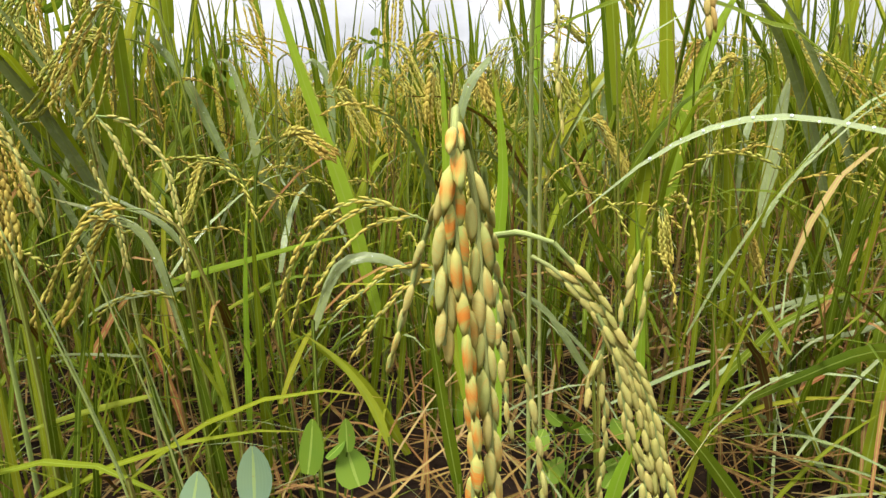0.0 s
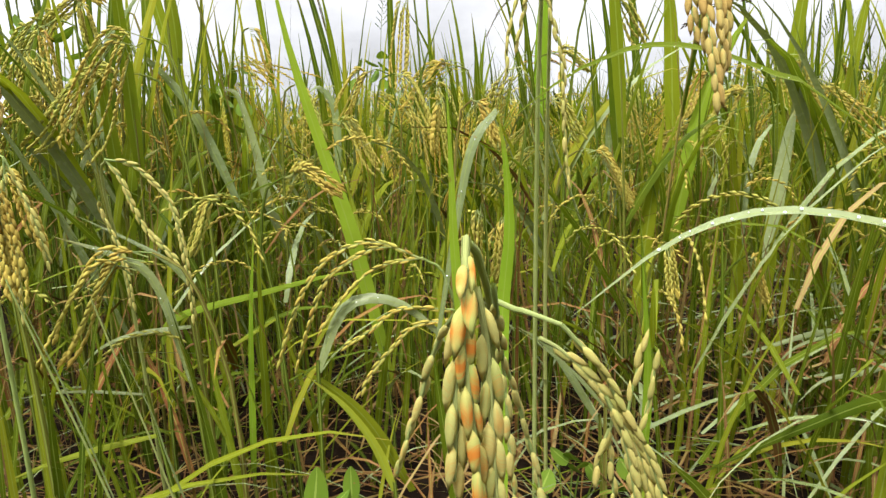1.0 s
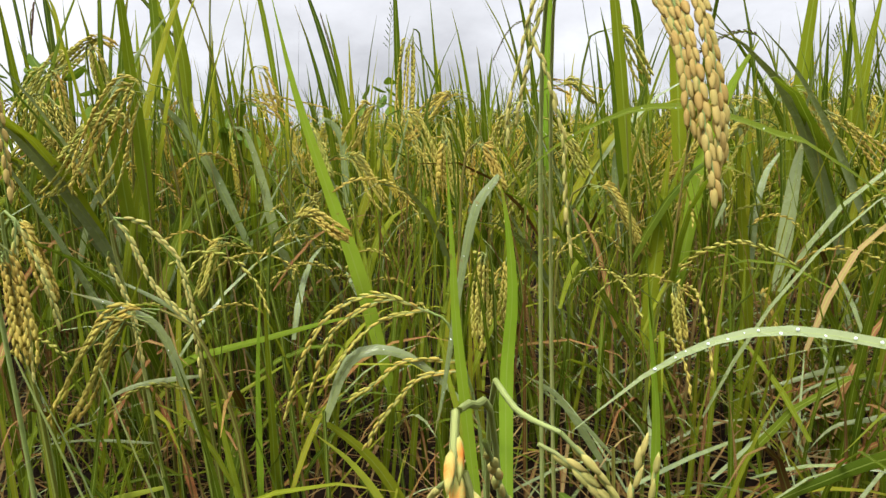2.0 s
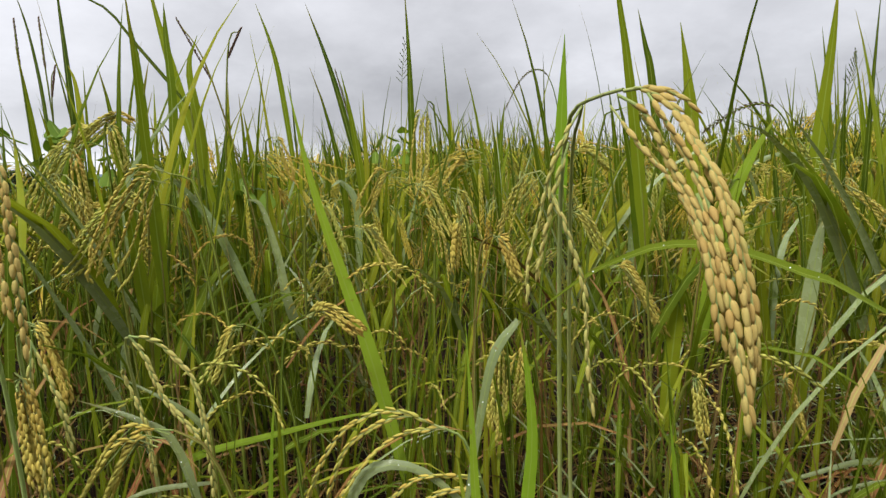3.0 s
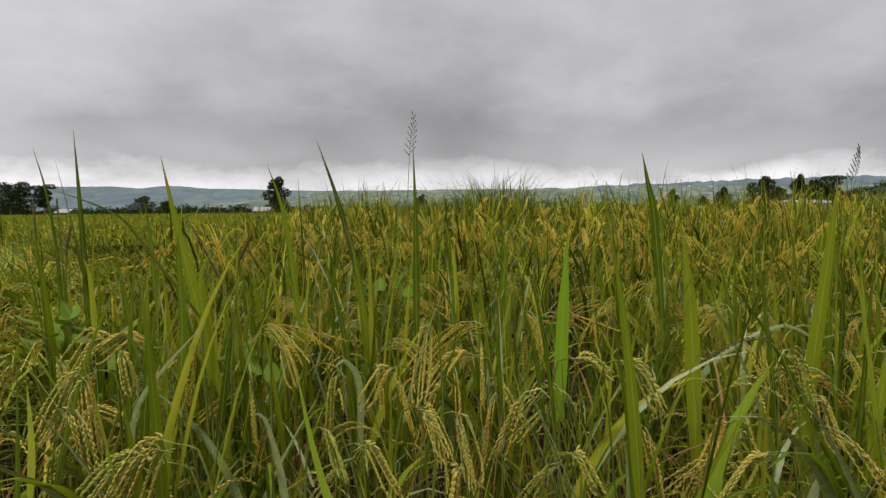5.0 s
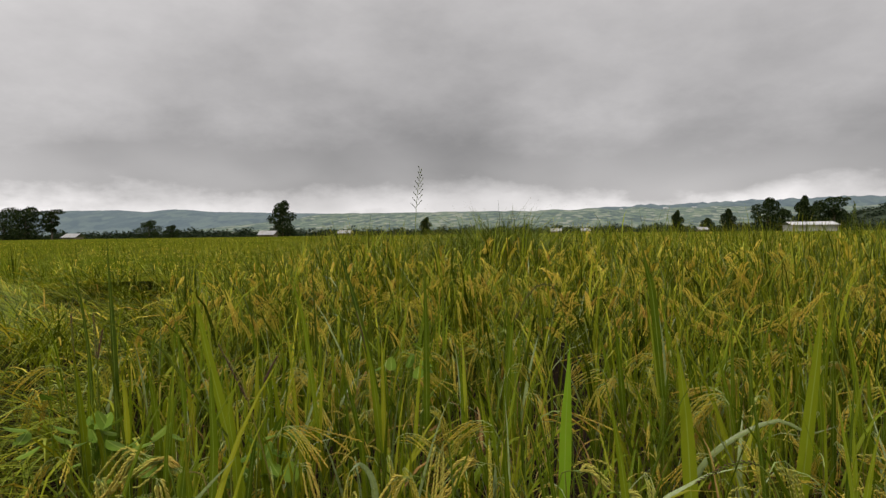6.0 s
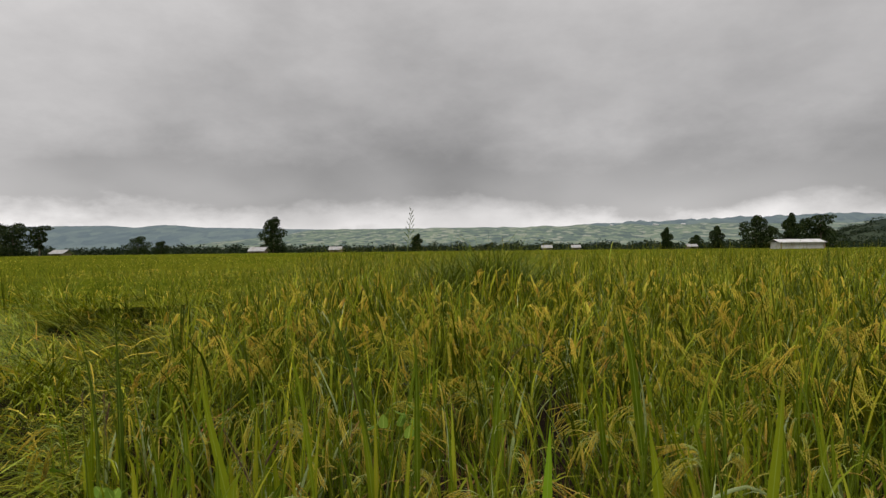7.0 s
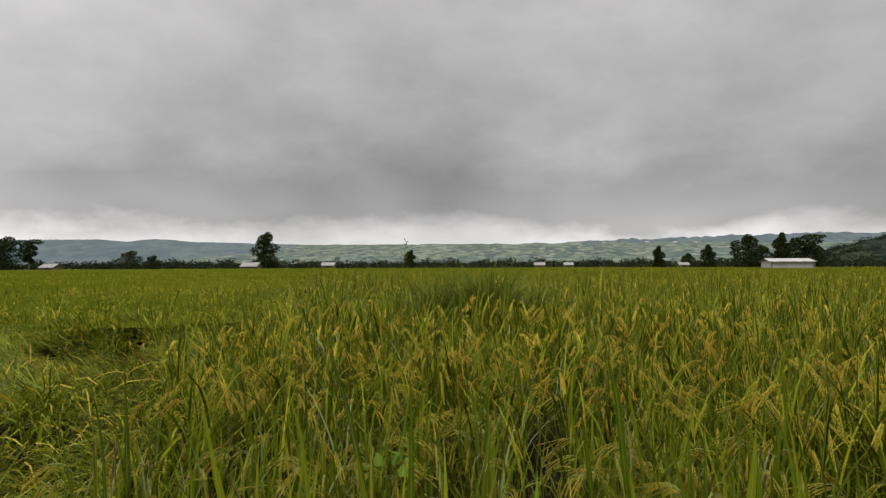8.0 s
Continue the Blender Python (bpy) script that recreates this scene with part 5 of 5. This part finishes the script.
def panicle_plant(neck, tip, husk="husk"):
    neck, tip = np.array(neck), np.array(tip)
    away = tip - neck
    flat = math.hypot(away[0], away[1])
    back = np.array([-away[0], -away[1], 0]) / max(flat, 1e-6) * min(flat, 0.05)
    base = (round(float(neck[0] + back[0]), 3), round(float(neck[1] + 0.05), 3), 0.0)
    plant = thing("rice_plant", *base, PLANT_LABEL, "rice plant", PANICLE_GROUP)
    line = smooth_line((base, (base[0], neck[1] + 0.035, neck[2] * 0.6), neck + back * 0.6 + (0, 0.01, -0.03), neck), 9)
    part("culm", tube(Shape(), line, np.linspace(0.0032, 0.0012, 9), 5), MAT["culm"], plant, shift=base)
    shape = Shape()
    reach = float(np.linalg.norm(away))
    for i in range(6):
        side = (local.random(3) - 0.5) * reach * 0.30
        part_way = neck + away * (0.04 * i)
        knee = neck + away * (0.35 + 0.08 * local.random()) + np.array([0, 0, reach * 0.24]) + side * 0.6
        curve = smooth_line((part_way, knee, neck + away * (0.75 + 0.1 * local.random()) + side + (0, 0, reach * 0.06), tip + side * 0.8 - away * 0.1 * local.random()), 9)
        tube(shape, curve[::2], np.linspace(0.0009, 0.0005, 5), 3)
        for m in grain_places(curve, 0.0046, 0.0016, splay=0.08, start=0.12):
            shape.merge(GRAIN_NEAR, m, 1)
    part("panicle", shape, [MAT["rachis"], MAT[husk]], plant, shift=base)
    return plant


for neck, tip in (((-0.032, 1.395, 0.64), (-0.102, 1.395, 0.56)), ((0.120, 1.445, 0.65), (0.020, 1.445, 0.58)), ((-0.505, 1.145, 0.68), (-0.485, 1.145, 0.55)),
                  ((-0.271, 1.015, 0.63), (-0.381, 1.015, 0.49)), ((-0.300, 1.045, 0.59), (-0.480, 1.045, 0.50)), ((-0.237, 1.295, 0.70), (-0.207, 1.295, 0.63)),
                  ((0.020, 1.245, 0.61), (0.080, 1.245, 0.52)), ((0.105, 1.145, 0.56), (0.095, 1.145, 0.48)), ((0.268, 1.195, 0.56), (0.318, 1.195, 0.50)),
                  ((0.347, 1.185, 0.71), (0.407, 1.185, 0.64)), ((0.540, 1.245, 0.60), (0.490, 1.245, 0.52)), ((0.588, 1.195, 0.57), (0.508, 1.195, 0.48))):
    panicle_plant(neck, tip)
for neck, tip in (((-0.132, 1.195, 0.59), (-0.092, 1.195, 0.51)), ((0.043, 1.295, 0.75), (0.023, 1.295, 0.61)), ((-0.454, 1.165, 0.72), (-0.434, 1.165, 0.65)),
                  ((0.298, 1.395, 0.66), (0.368, 1.395, 0.63)), ((0.683, 1.295, 0.63), (0.733, 1.295, 0.54)), ((0.148, 0.995, 0.54), (0.178, 0.995, 0.49)),
                  ((0.158, 1.005, 0.41), (0.148, 1.005, 0.28)), ((0.191, 1.055, 0.39), (0.171, 1.055, 0.30)), ((0.387, 0.985, 0.36), (0.407, 0.985, 0.28))):
    panicle_plant(neck, tip)
for neck, tip in (((-0.089, 1.255, 0.54), (-0.009, 1.255, 0.45)), ((0.081, 1.255, 0.60), (0.121, 1.255, 0.46)), ((-0.182, 1.005, 0.43), (-0.232, 1.005, 0.35)),
                  ((-0.084, 0.955, 0.45), (-0.014, 0.955, 0.43)), ((-0.247, 0.705, 0.46), (-0.237, 0.705, 0.36)), ((-0.359, 0.855, 0.47), (-0.329, 0.855, 0.39)),
                  ((0.543, 1.105, 0.32), (0.583, 1.105, 0.24)), ((-0.144, 0.755, 0.39), (-0.244, 0.755, 0.29)), ((0.316, 1.155, 0.48), (0.406, 1.155, 0.38)),
                  ((-0.619, 1.255, 0.55), (-0.489, 1.255, 0.56)), ((-0.484, 1.155, 0.69), (-0.594, 1.155, 0.57))):
    panicle_plant(neck, tip, "husk")

for neck, tip in (((-0.416, 1.206, 0.715), (-0.535, 1.206, 0.693)),
                  ((-0.425, 1.206, 0.670), (-0.510, 1.206, 0.528)),
                  ((-0.636, 1.256, 0.684), (-0.602, 1.256, 0.579)),
                  ((-0.517, 1.256, 0.722), (-0.642, 1.256, 0.640)),
                  ((-0.504, 1.156, 0.567), (-0.577, 1.156, 0.519))):
    panicle_plant(neck, tip)

# ---- weeds ----
def oval_leaf(centre, length, wide, heading, tilt, cup=0.15):
    """A broad leaf: a grid bent along its midrib, pointed at both ends."""
    shape = Shape()
    rows, columns = 8, 5
    v, a = [], []
    for i in range(rows):
        u = i / (rows - 1)
        w = wide / 2 * max(0.02, math.sin(math.pi * min(1, 0.06 + 0.94 * u) ** 0.8)) ** 0.55
        for j in range(columns):
            q = j / (columns - 1) * 2 - 1
            v.append((q * w, cup * w * q * q - 0.12 * length * (u - 0.5) ** 2, (u - 0.5) * length))
            a.append((0.5 + q / 2, u * 0.7))
    f = []
    for i in range(rows - 1):
        for j in range(columns - 1):
            p = i * columns + j
            f += [(p, p + 1, p + columns + 1), (p, p + columns + 1, p + columns)]
    m = np.array(pose(*centre, tilt, 0, heading))
    v = np.array(v) @ m[:3, :3].T + m[:3, 3]
    return shape.add(v, f, a)


def broadleaf_weed(base, leaves, key, label):
    """leaves: centre, length, width, heading, tilt."""
    plant = thing("broadleaf_weed", *base, label, "weed", "broad-leaved weeds")
    for centre, length, wide, heading, tilt in leaves:
        foot = np.array(base)
        c = np.array(centre)
        tube_line = smooth_line((foot, foot * 0.5 + c * 0.5 + (0, 0.01, 0), c - (0, 0, length * 0.42)), 6)
        part("stalk", tube(Shape(), tube_line, np.linspace(0.0014, 0.0008, 6), 4), MAT["fresh"], plant, shift=base)
        part("leaf", oval_leaf(centre, length, wide, heading, tilt), MAT[key], plant, shift=base)
    return plant


broadleaf_weed((-0.02, 0.63, 0.0), [((-0.010, 0.618, 0.212), 0.042, 0.025, 8, -12), ((-0.046, 0.60, 0.205), 0.036, 0.027, -14, -25), ((-0.068, 0.60, 0.188), 0.03, 0.026, -30, -50)], "broad", "small weed with rounded grey-green leaves on the soil")
broadleaf_weed((0.02, 0.70, 0.0), [((0.012, 0.688, 0.196), 0.045, 0.024, -18, -16), ((0.046, 0.688, 0.178), 0.034, 0.03, 35, -40), ((0.042, 0.69, 0.205), 0.028, 0.014, 10, -10), ((0.034, 0.684, 0.195), 0.02, 0.012, -50, -60)], "fresh", "small weed with fresh green insect-bitten leaves")
cluster = np.random.default_rng(4)
broadleaf_weed((0.25, 0.85, 0.0), [((0.20 + 0.12 * cluster.random(), 0.82 + 0.08 * cluster.random(), 0.05 + 0.075 * cluster.random()), 0.026, 0.026, 360 * cluster.random(), -35 - 35 * cluster.random()) for _ in range(14)], "fresh", "low clover-like weed with rounded green leaves")
for x, y, z, spread in ((-0.38, 1.52, 0.57, 0.14), (-0.80, 1.52, 0.61, 0.17), (-0.44, 1.6, 0.60, 0.12), (-0.17, 2.1, 0.73, 0.09), (-0.704, 1.380, 0.678, 0.13), (-0.745, 1.530, 0.631, 0.13), (-0.869, 1.480, 0.719, 0.13)):
    broadleaf_weed((x, y, 0.0), [((x + spread * (2 * cluster.random() - 1), y + 0.1 * (cluster.random() - 0.5), z + 0.14 * (cluster.random() - 0.5)), 0.05, 0.036, 360 * cluster.random(), -30 - 45 * cluster.random()) for _ in range(10)], "fresh", "climbing weed with broad pale green leaves among the rice")


def grass_spike(base, tip, head, label):
    """A tall grass with an open seed head of alternate spikelets."""
    plant = thing("tall_grass_weed", *base, label, "grass weed", "tall grass weeds")
    line = smooth_line((base, (base[0] * 0.6 + tip[0] * 0.4, base[1], tip[2] * 0.5), (tip[0] - 0.03, tip[1], tip[2] - head), tip), 16)
    part("stalk", tube(Shape(), line, np.linspace(0.003, 0.001, 16), 4), MAT["culm"], plant, shift=base)
    seeds = Shape()
    for i in range(15):
        u = i / 14
        p = np.array(tip) - np.array([0.03, 0, head]) * (1 - u)
        p[0] += 0.006 * math.sin(3 * u)
        side = 1 if i % 2 else -1
        d = np.array([side * (0.75 - 0.5 * u), 0.25 * side, 0.8])
        d = d / np.linalg.norm(d)
        for j in range(3 if u < 0.7 else 2):
            seeds.merge(grain_shape(0.022, 0.0062, 4, 2), frame_matrix(p + d * 0.018 * j, d, j))
    part("seed_head", seeds, MAT["dark_leaf"], plant, "dark open seed head", shift=base)
    return plant


grass_spike((-0.49, 4.25, 0.0), (-0.391, 4.245, 1.575), 0.26, "tall thin grass with a dark open seed head above the rice")
grass_spike((2.13, 3.77, 0.0), (2.169, 3.762, 1.265), 0.17, "tall thin grass with a dark open seed head above the rice")
for base, tip in (((-0.06, 0.60, 0.0), (-0.145, 0.588, 0.40)), ((-0.05, 0.65, 0.0), (-0.126, 0.638, 0.375))):
    stem = thing("grass_stalk", *base, "thin pale grass stalk leaning among the rice", "grass stalk", "pale grass stalks")
    part("stalk", tube(Shape(), smooth_line((base, (base[0] - 0.03, base[1], tip[2] * 0.5), tip), 8), np.linspace(0.0011, 0.0006, 8), 5), MAT["rachis"], stem, shift=base)


def seed_spike(tip, low):
    """A wild grass with a dense dark seed head between low and tip."""
    tip, low = np.array(tip), np.array(low)
    away = low - tip
    base = (round(float(low[0] + away[0] * 1.2), 3), round(float(low[1] + 0.03), 3), 0.0)
    plant = thing("wild_grass", *base, "wild grass with a narrow dark reddish seed head", "grass weed", "wild grasses with dark heads")
    line = smooth_line((base, (base[0], base[1] - 0.01, low[2] * 0.55), low, tip), 16)
    part("stalk", tube(Shape(), line, np.linspace(0.0026, 0.0009, 16), 4), MAT["culm"], plant, shift=base)
    seeds = Shape()
    for i in range(46):
        u = i / 45
        p, turn = low + (tip - low) * u, i * 2.4
        d = np.array([math.cos(turn) * 0.3, math.sin(turn) * 0.3, 0]) - away / np.linalg.norm(away)
        seeds.merge(grain_shape(0.009 - 0.003 * u, 0.0036, 4, 1, True), frame_matrix(p, d, turn))
    part("seed_head", seeds, MAT["dark_seed"], plant, "dense dark reddish seed head", shift=base)
    return plant


for tip, low in (((-0.253, 1.830, 0.921), (-0.223, 1.830, 0.799)),
                 ((-0.414, 1.330, 0.922), (-0.355, 1.330, 0.808)),
                 ((-0.757, 1.430, 0.970), (-0.753, 1.430, 0.869)),
                 ((-0.811, 1.430, 0.970), (-0.808, 1.430, 0.876)),
                 ((-0.296, 1.330, 0.898), (-0.324, 1.330, 0.847)),
                 ((-0.845, 1.580, 0.909), (-0.860, 1.580, 0.839))):
    seed_spike(tip, low)


def drooping_grass(points):
    """A wild grass whose dark head bows over; the points run from the stem to the tip of the head."""
    x, y, z = points[0]
    base = (round(x + 0.02, 3), round(y + 0.03, 3), 0.0)
    plant = thing("wild_grass", *base, "wild grass with a bowed dark seed head", "grass weed", "wild grasses with dark heads")
    line = smooth_line((base, (base[0], base[1] - 0.01, z * 0.5)) + tuple(points), 26)
    part("stalk", tube(Shape(), line, np.linspace(0.0026, 0.0007, 26), 4), MAT["culm"], plant, shift=base)
    seeds = Shape()
    for m in grain_places(line[14:], 0.0042, 0.003, splay=0.3):
        seeds.merge(grain_shape(0.0085, 0.0034, 4, 1, True), m)
    part("seed_head", seeds, MAT["dark_seed"], plant, "bowed dark seed head", shift=base)
    return plant


for points in (((0.671, 1.3, 0.563), (0.658, 1.3, 0.639), (0.634, 1.3, 0.699), (0.605, 1.3, 0.722), (0.565, 1.3, 0.716), (0.533, 1.3, 0.698), (0.508, 1.3, 0.683)),
               ((0.377, 2.2, 0.716), (0.364, 2.2, 0.867), (0.335, 2.2, 0.951), (0.294, 2.2, 0.967), (0.249, 2.2, 0.934), (0.203, 2.2, 0.851))):
    drooping_grass(points)


def grass_thicket():
    """A clump of dark tall grass standing out of the rice."""
    shape = Shape()
    local = np.random.default_rng(14)
    for _ in range(2400):
        x, y = 0.13 + 0.95 * (local.random() + local.random() - 1), 8.5 + 0.7 * (2 * local.random() - 1)
        turn = local.random() * 6.283
        tall = (1.34 - 0.16 * abs(x - 0.13)) * (0.75 + 0.35 * local.random())
        strip(shape, bent_line((x, y, 0.1), turn, 0.15 + 0.3 * local.random(), 0.8 + 1.4 * local.random(), tall * 1.24, 6), blade_width(6, 0.010 + 0.012 * local.random()), (-math.sin(turn), math.cos(turn), 0), 0 if local.random() < 0.9 else 1)
    ob = new("tall_grass", mesh_of("tall_grass", shape, [MAT["dark_leaf"], MAT["leaf"]]))
    return tagged(ob, "dark green tall grass growing out of the rice", "grass", kind="stuff")


grass_thicket()

# ---- trees and farm buildings beyond the field ----
def leaf_cloud(shape, centre, radii, count, size, local):
    """Small leaves strewn through a lumpy crown."""
    d = local.normal(size=(count, 3))
    d /= np.linalg.norm(d, axis=1, keepdims=True)
    p = np.asarray(centre) + d * np.asarray(radii) * (0.45 + 0.6 * local.random((count, 1)) ** 0.6)
    for q in p:
        a, b = local.normal(size=3), local.normal(size=3)
        a, b = a / np.linalg.norm(a) * size, b / np.linalg.norm(b) * size
        shape.add([q - a, q - b * 0.6, q + a, q + b * 0.6], [(0, 1, 2), (0, 2, 3)])


def tree(x, y, tall, wide, seed, trunk=0.25, open_crown=False, label="dark green broad-leaved tree at the edge of the field"):
    local = np.random.default_rng(seed)
    plant = thing("tree", x, y, 0, label, "tree", "trees beyond the field")
    base = (x, y, 0)
    wood, crown = Shape(), Shape()
    tube(wood, smooth_line((base, (x + 0.02 * tall, y, tall * 0.35), (x, y, tall * 0.8)), 8), np.linspace(tall * 0.028, tall * 0.008, 8), 7)
    lumps_count = 9
    for i in range(lumps_count):
        u = (i + 0.5) / lumps_count
        h = tall * (trunk + (0.97 - trunk) * u)
        girth = wide / 2 * (math.sin(math.pi * (0.25 + 0.64 * u)) ** 0.8 if not open_crown else (0.35 + 0.75 * u))
        a = i * 2.4 + local.random()
        c = (x + math.cos(a) * girth * 0.6, y + math.sin(a) * girth * 0.6, min(h, tall * 0.9))
        tube(wood, smooth_line(((x, y, h * 0.7), (x * 0.5 + c[0] * 0.5, y * 0.5 + c[1] * 0.5, h * 0.8), c), 5), np.linspace(tall * 0.010, tall * 0.003, 5), 4)
        leaf_cloud(crown, c, (girth * 0.72, girth * 0.72, tall * (0.07 if open_crown else 0.15)), 180 if open_crown else 430, tall * 0.023 + 0.06, local)
    part("trunk", wood, MAT["bark"], plant, shift=base)
    part("crown", crown, MAT["foliage"], plant, shift=base)
    return plant


for spot in ((-56.6, 150, 9.6, 6.4, 1, 0.06), (-94.8, 110, 7.0, 7.6, 2, 0.03), (-101.5, 112, 7.0, 9, 12, 0.03), (-112.5, 180, 6.0, 7.4, 3, 0.02), (-109.5, 188, 4.6, 4.6, 4, 0.02),
             (56.3, 130, 7.4, 5.8, 5, 0.06), (60.4, 132, 5.2, 4.4, 6, 0.05), (68.5, 140, 8.2, 3.6, 7, 0.04), (52.1, 140, 5.6, 3.2, 8, 0.06), (46.7, 160, 6.0, 2.8, 9, 0.06),
             (61, 180, 4.4, 3.5, 10, 0.1), (-25, 200, 6.2, 3.4, 11, 0.08), (72.5, 142, 7.0, 7.0, 13, 0.05), (79, 146, 5.0, 8, 15, 0.04)):
    tree(*spot)
tree(74.8, 140, 8.4, 6.5, 16, 0.45, True, "spreading flat-topped tree behind the shed")
tree(-89.2, 110, 6.9, 3.6, 17, 0.3, True, "sparse open-crowned tree at the edge of the field")


def far_woods():
    """The line of trees and scrub that closes the field."""
    shape = Shape()
    local = np.random.default_rng(40)
    for i in range(640):
        x = -260 + 500 * (i + local.random()) / 640
        y = 215 + 90 * local.random()
        tall = 2.0 + 2.6 * local.random() ** 2.2
        for k in range(3):
            leaf_cloud(shape, (x + 1.5 * (k - 1) * local.random(), y, tall * (0.25 + 0.25 * k)), (4.4 - 1.1 * k, 2, tall * 0.27), (56, 30, 22)[k], 0.5, local)
    for _ in range(520):
        x, y = 190 + 330 * local.random() ** 1.4, 330 + 95 * local.random()
        top = ridge_height(x) * math.sin(min(1, (y - 300) / 120) * math.pi / 2) ** 1.3
        leaf_cloud(shape, (x, y, top - 0.8), (4.0, 2.5, 1.3 + 1.0 * local.random() ** 3), 62, 0.6, local)
    ob = new("far_woods", mesh_of("far_woods", shape, [MAT["foliage_far"]]))
    return tagged(ob, "dark line of distant trees and scrub", "woods", kind="stuff")


far_woods()


def box(shape, x0, x1, y0, y1, z0, z1):
    v = [(x, y, z) for x in (x0, x1) for y in (y0, y1) for z in (z0, z1)]
    f = [(0, 1, 3), (0, 3, 2), (4, 6, 7), (4, 7, 5), (0, 4, 5), (0, 5, 1), (2, 3, 7), (2, 7, 6), (0, 2, 6), (0, 6, 4), (1, 5, 7), (1, 7, 3)]
    return shape.add(v, f)


def farm_shed(x, y, long, deep, eave, ridge, label, metal="old_metal", wall_metal="plank", gap=0.5):
    """A low shed: plank walls with a doorway, corner posts and a ribbed gable roof."""
    shed = thing("farm_shed", x, y, 0, label, "farm shed", "farm sheds beyond the field")
    base = (x, y, 0)
    a, b = x - long / 2, x + long / 2
    wall = Shape()
    middle = x if gap else b - 1.0
    box(wall, a, middle - gap, y - deep / 2, y - deep / 2 + 0.1, 0, eave), box(wall, middle + max(gap, 0.004), b, y - deep / 2, y - deep / 2 + 0.1, 0, eave)
    box(wall, a, b, y + deep / 2 - 0.1, y + deep / 2, 0, eave), box(wall, a, a + 0.1, y - deep / 2 + 0.1, y + deep / 2 - 0.1, 0, eave), box(wall, b - 0.1, b, y - deep / 2 + 0.1, y + deep / 2 - 0.1, 0, eave)
    part("wall", wall, MAT[wall_metal], shed, shift=base, smooth=False)
    for px in (a - 0.05, b + 0.05):
        part("post", box(Shape(), px - 0.08, px + 0.08, y - deep / 2 - 0.3, y - deep / 2 - 0.14, 0, eave), MAT["plank"], shed, shift=base, smooth=False)
    for way in (-1, 1):
        roof, ribs = Shape(), int(long / 0.5)
        v, f = [], []
        for i in range(ribs * 2 + 1):
            px = a - 0.4 + (long + 0.8) * i / (ribs * 2)
            lift = 0.05 * (i % 2)
            for h, dy in ((eave - 0.1, deep / 2 + 0.5), (ridge, 0)):
                v += [(px, y + way * dy, h + lift), (px, y + way * dy, h + lift - 0.04)]
        for i in range(ribs * 2):
            p = i * 4
            f += [(p, p + 4, p + 6), (p, p + 6, p + 2), (p + 1, p + 3, p + 7), (p + 1, p + 7, p + 5), (p, p + 1, p + 5), (p, p + 5, p + 4)]
        part("roof", roof.add(v, f), MAT[metal], shed, "ribbed sheet-metal roof slope", shift=base, smooth=False)
    return shed


farm_shed(55.7, 112, 7.3, 4, 1.85, 2.33, "long low shed of white metal sheets", "metal", "metal", 0.0)
farm_shed(-57.2, 142, 3.6, 3, 1.2, 2.1, "small hut under a pale metal roof beside a tree")
farm_shed(-45.6, 172, 3.2, 3, 1.35, 2.2, "small hut under a pale metal roof")
farm_shed(-101.5, 132, 3, 3, 1.1, 1.9, "small hut under a pale metal roof near trees")
farm_shed(55.6, 168, 2.2, 2.4, 1.2, 1.8, "small hut under a pale metal roof")
farm_shed(88, 128, 4.5, 4, 1.3, 2.2, "low shed under a white metal roof", "metal")
farm_shed(19.5, 205, 3, 3, 1.2, 2.1, "small hut under a pale metal roof before the woods")
farm_shed(30, 210, 2.6, 3, 1.2, 2.1, "small hut under a pale metal roof before the woods")


def far_house(x, y, wide, label):
    """A pale house with a gable roof on the far slope."""
    u = (y - 1600) / 1125
    top = 42 + 46 * max(0, min(1, (x + 1050) / 380))
    z = -3 + top * math.sin(min(1, u * 1.25) * math.pi / 2) ** 1.3
    house = thing("far_house", x, y, z, label, "house", "houses on the far slope")
    base, tall = (x, y, z), wide * 0.42
    part("wall", box(Shape(), x - wide / 2, x + wide / 2, y, y + wide * 0.6, z, z + tall), MAT["metal"], house, shift=base, smooth=False)
    roof = Shape()
    a, b, c, d = x - wide * 0.55, x + wide * 0.55, y - wide * 0.08, y + wide * 0.68
    v = [(a, c, z + tall), (b, c, z + tall), (b, d, z + tall), (a, d, z + tall), (a, (c + d) / 2, z + tall * 1.5), (b, (c + d) / 2, z + tall * 1.5)]
    part("roof", roof.add(v, [(0, 1, 5), (0, 5, 4), (2, 3, 4), (2, 4, 5), (0, 4, 3), (1, 2, 5), (0, 3, 2), (0, 2, 1)]), MAT["metal"], house, shift=base, smooth=False)
    return house


for x, y, wide in ((640, 2350, 13), (655, 2372, 9), (742, 2330, 14), (560, 2300, 9), (480, 2380, 11), (815, 2310, 9), (862, 2390, 12), (930, 2350, 10)):
    far_house(x, y, wide, "small white house among fields on the far slope")
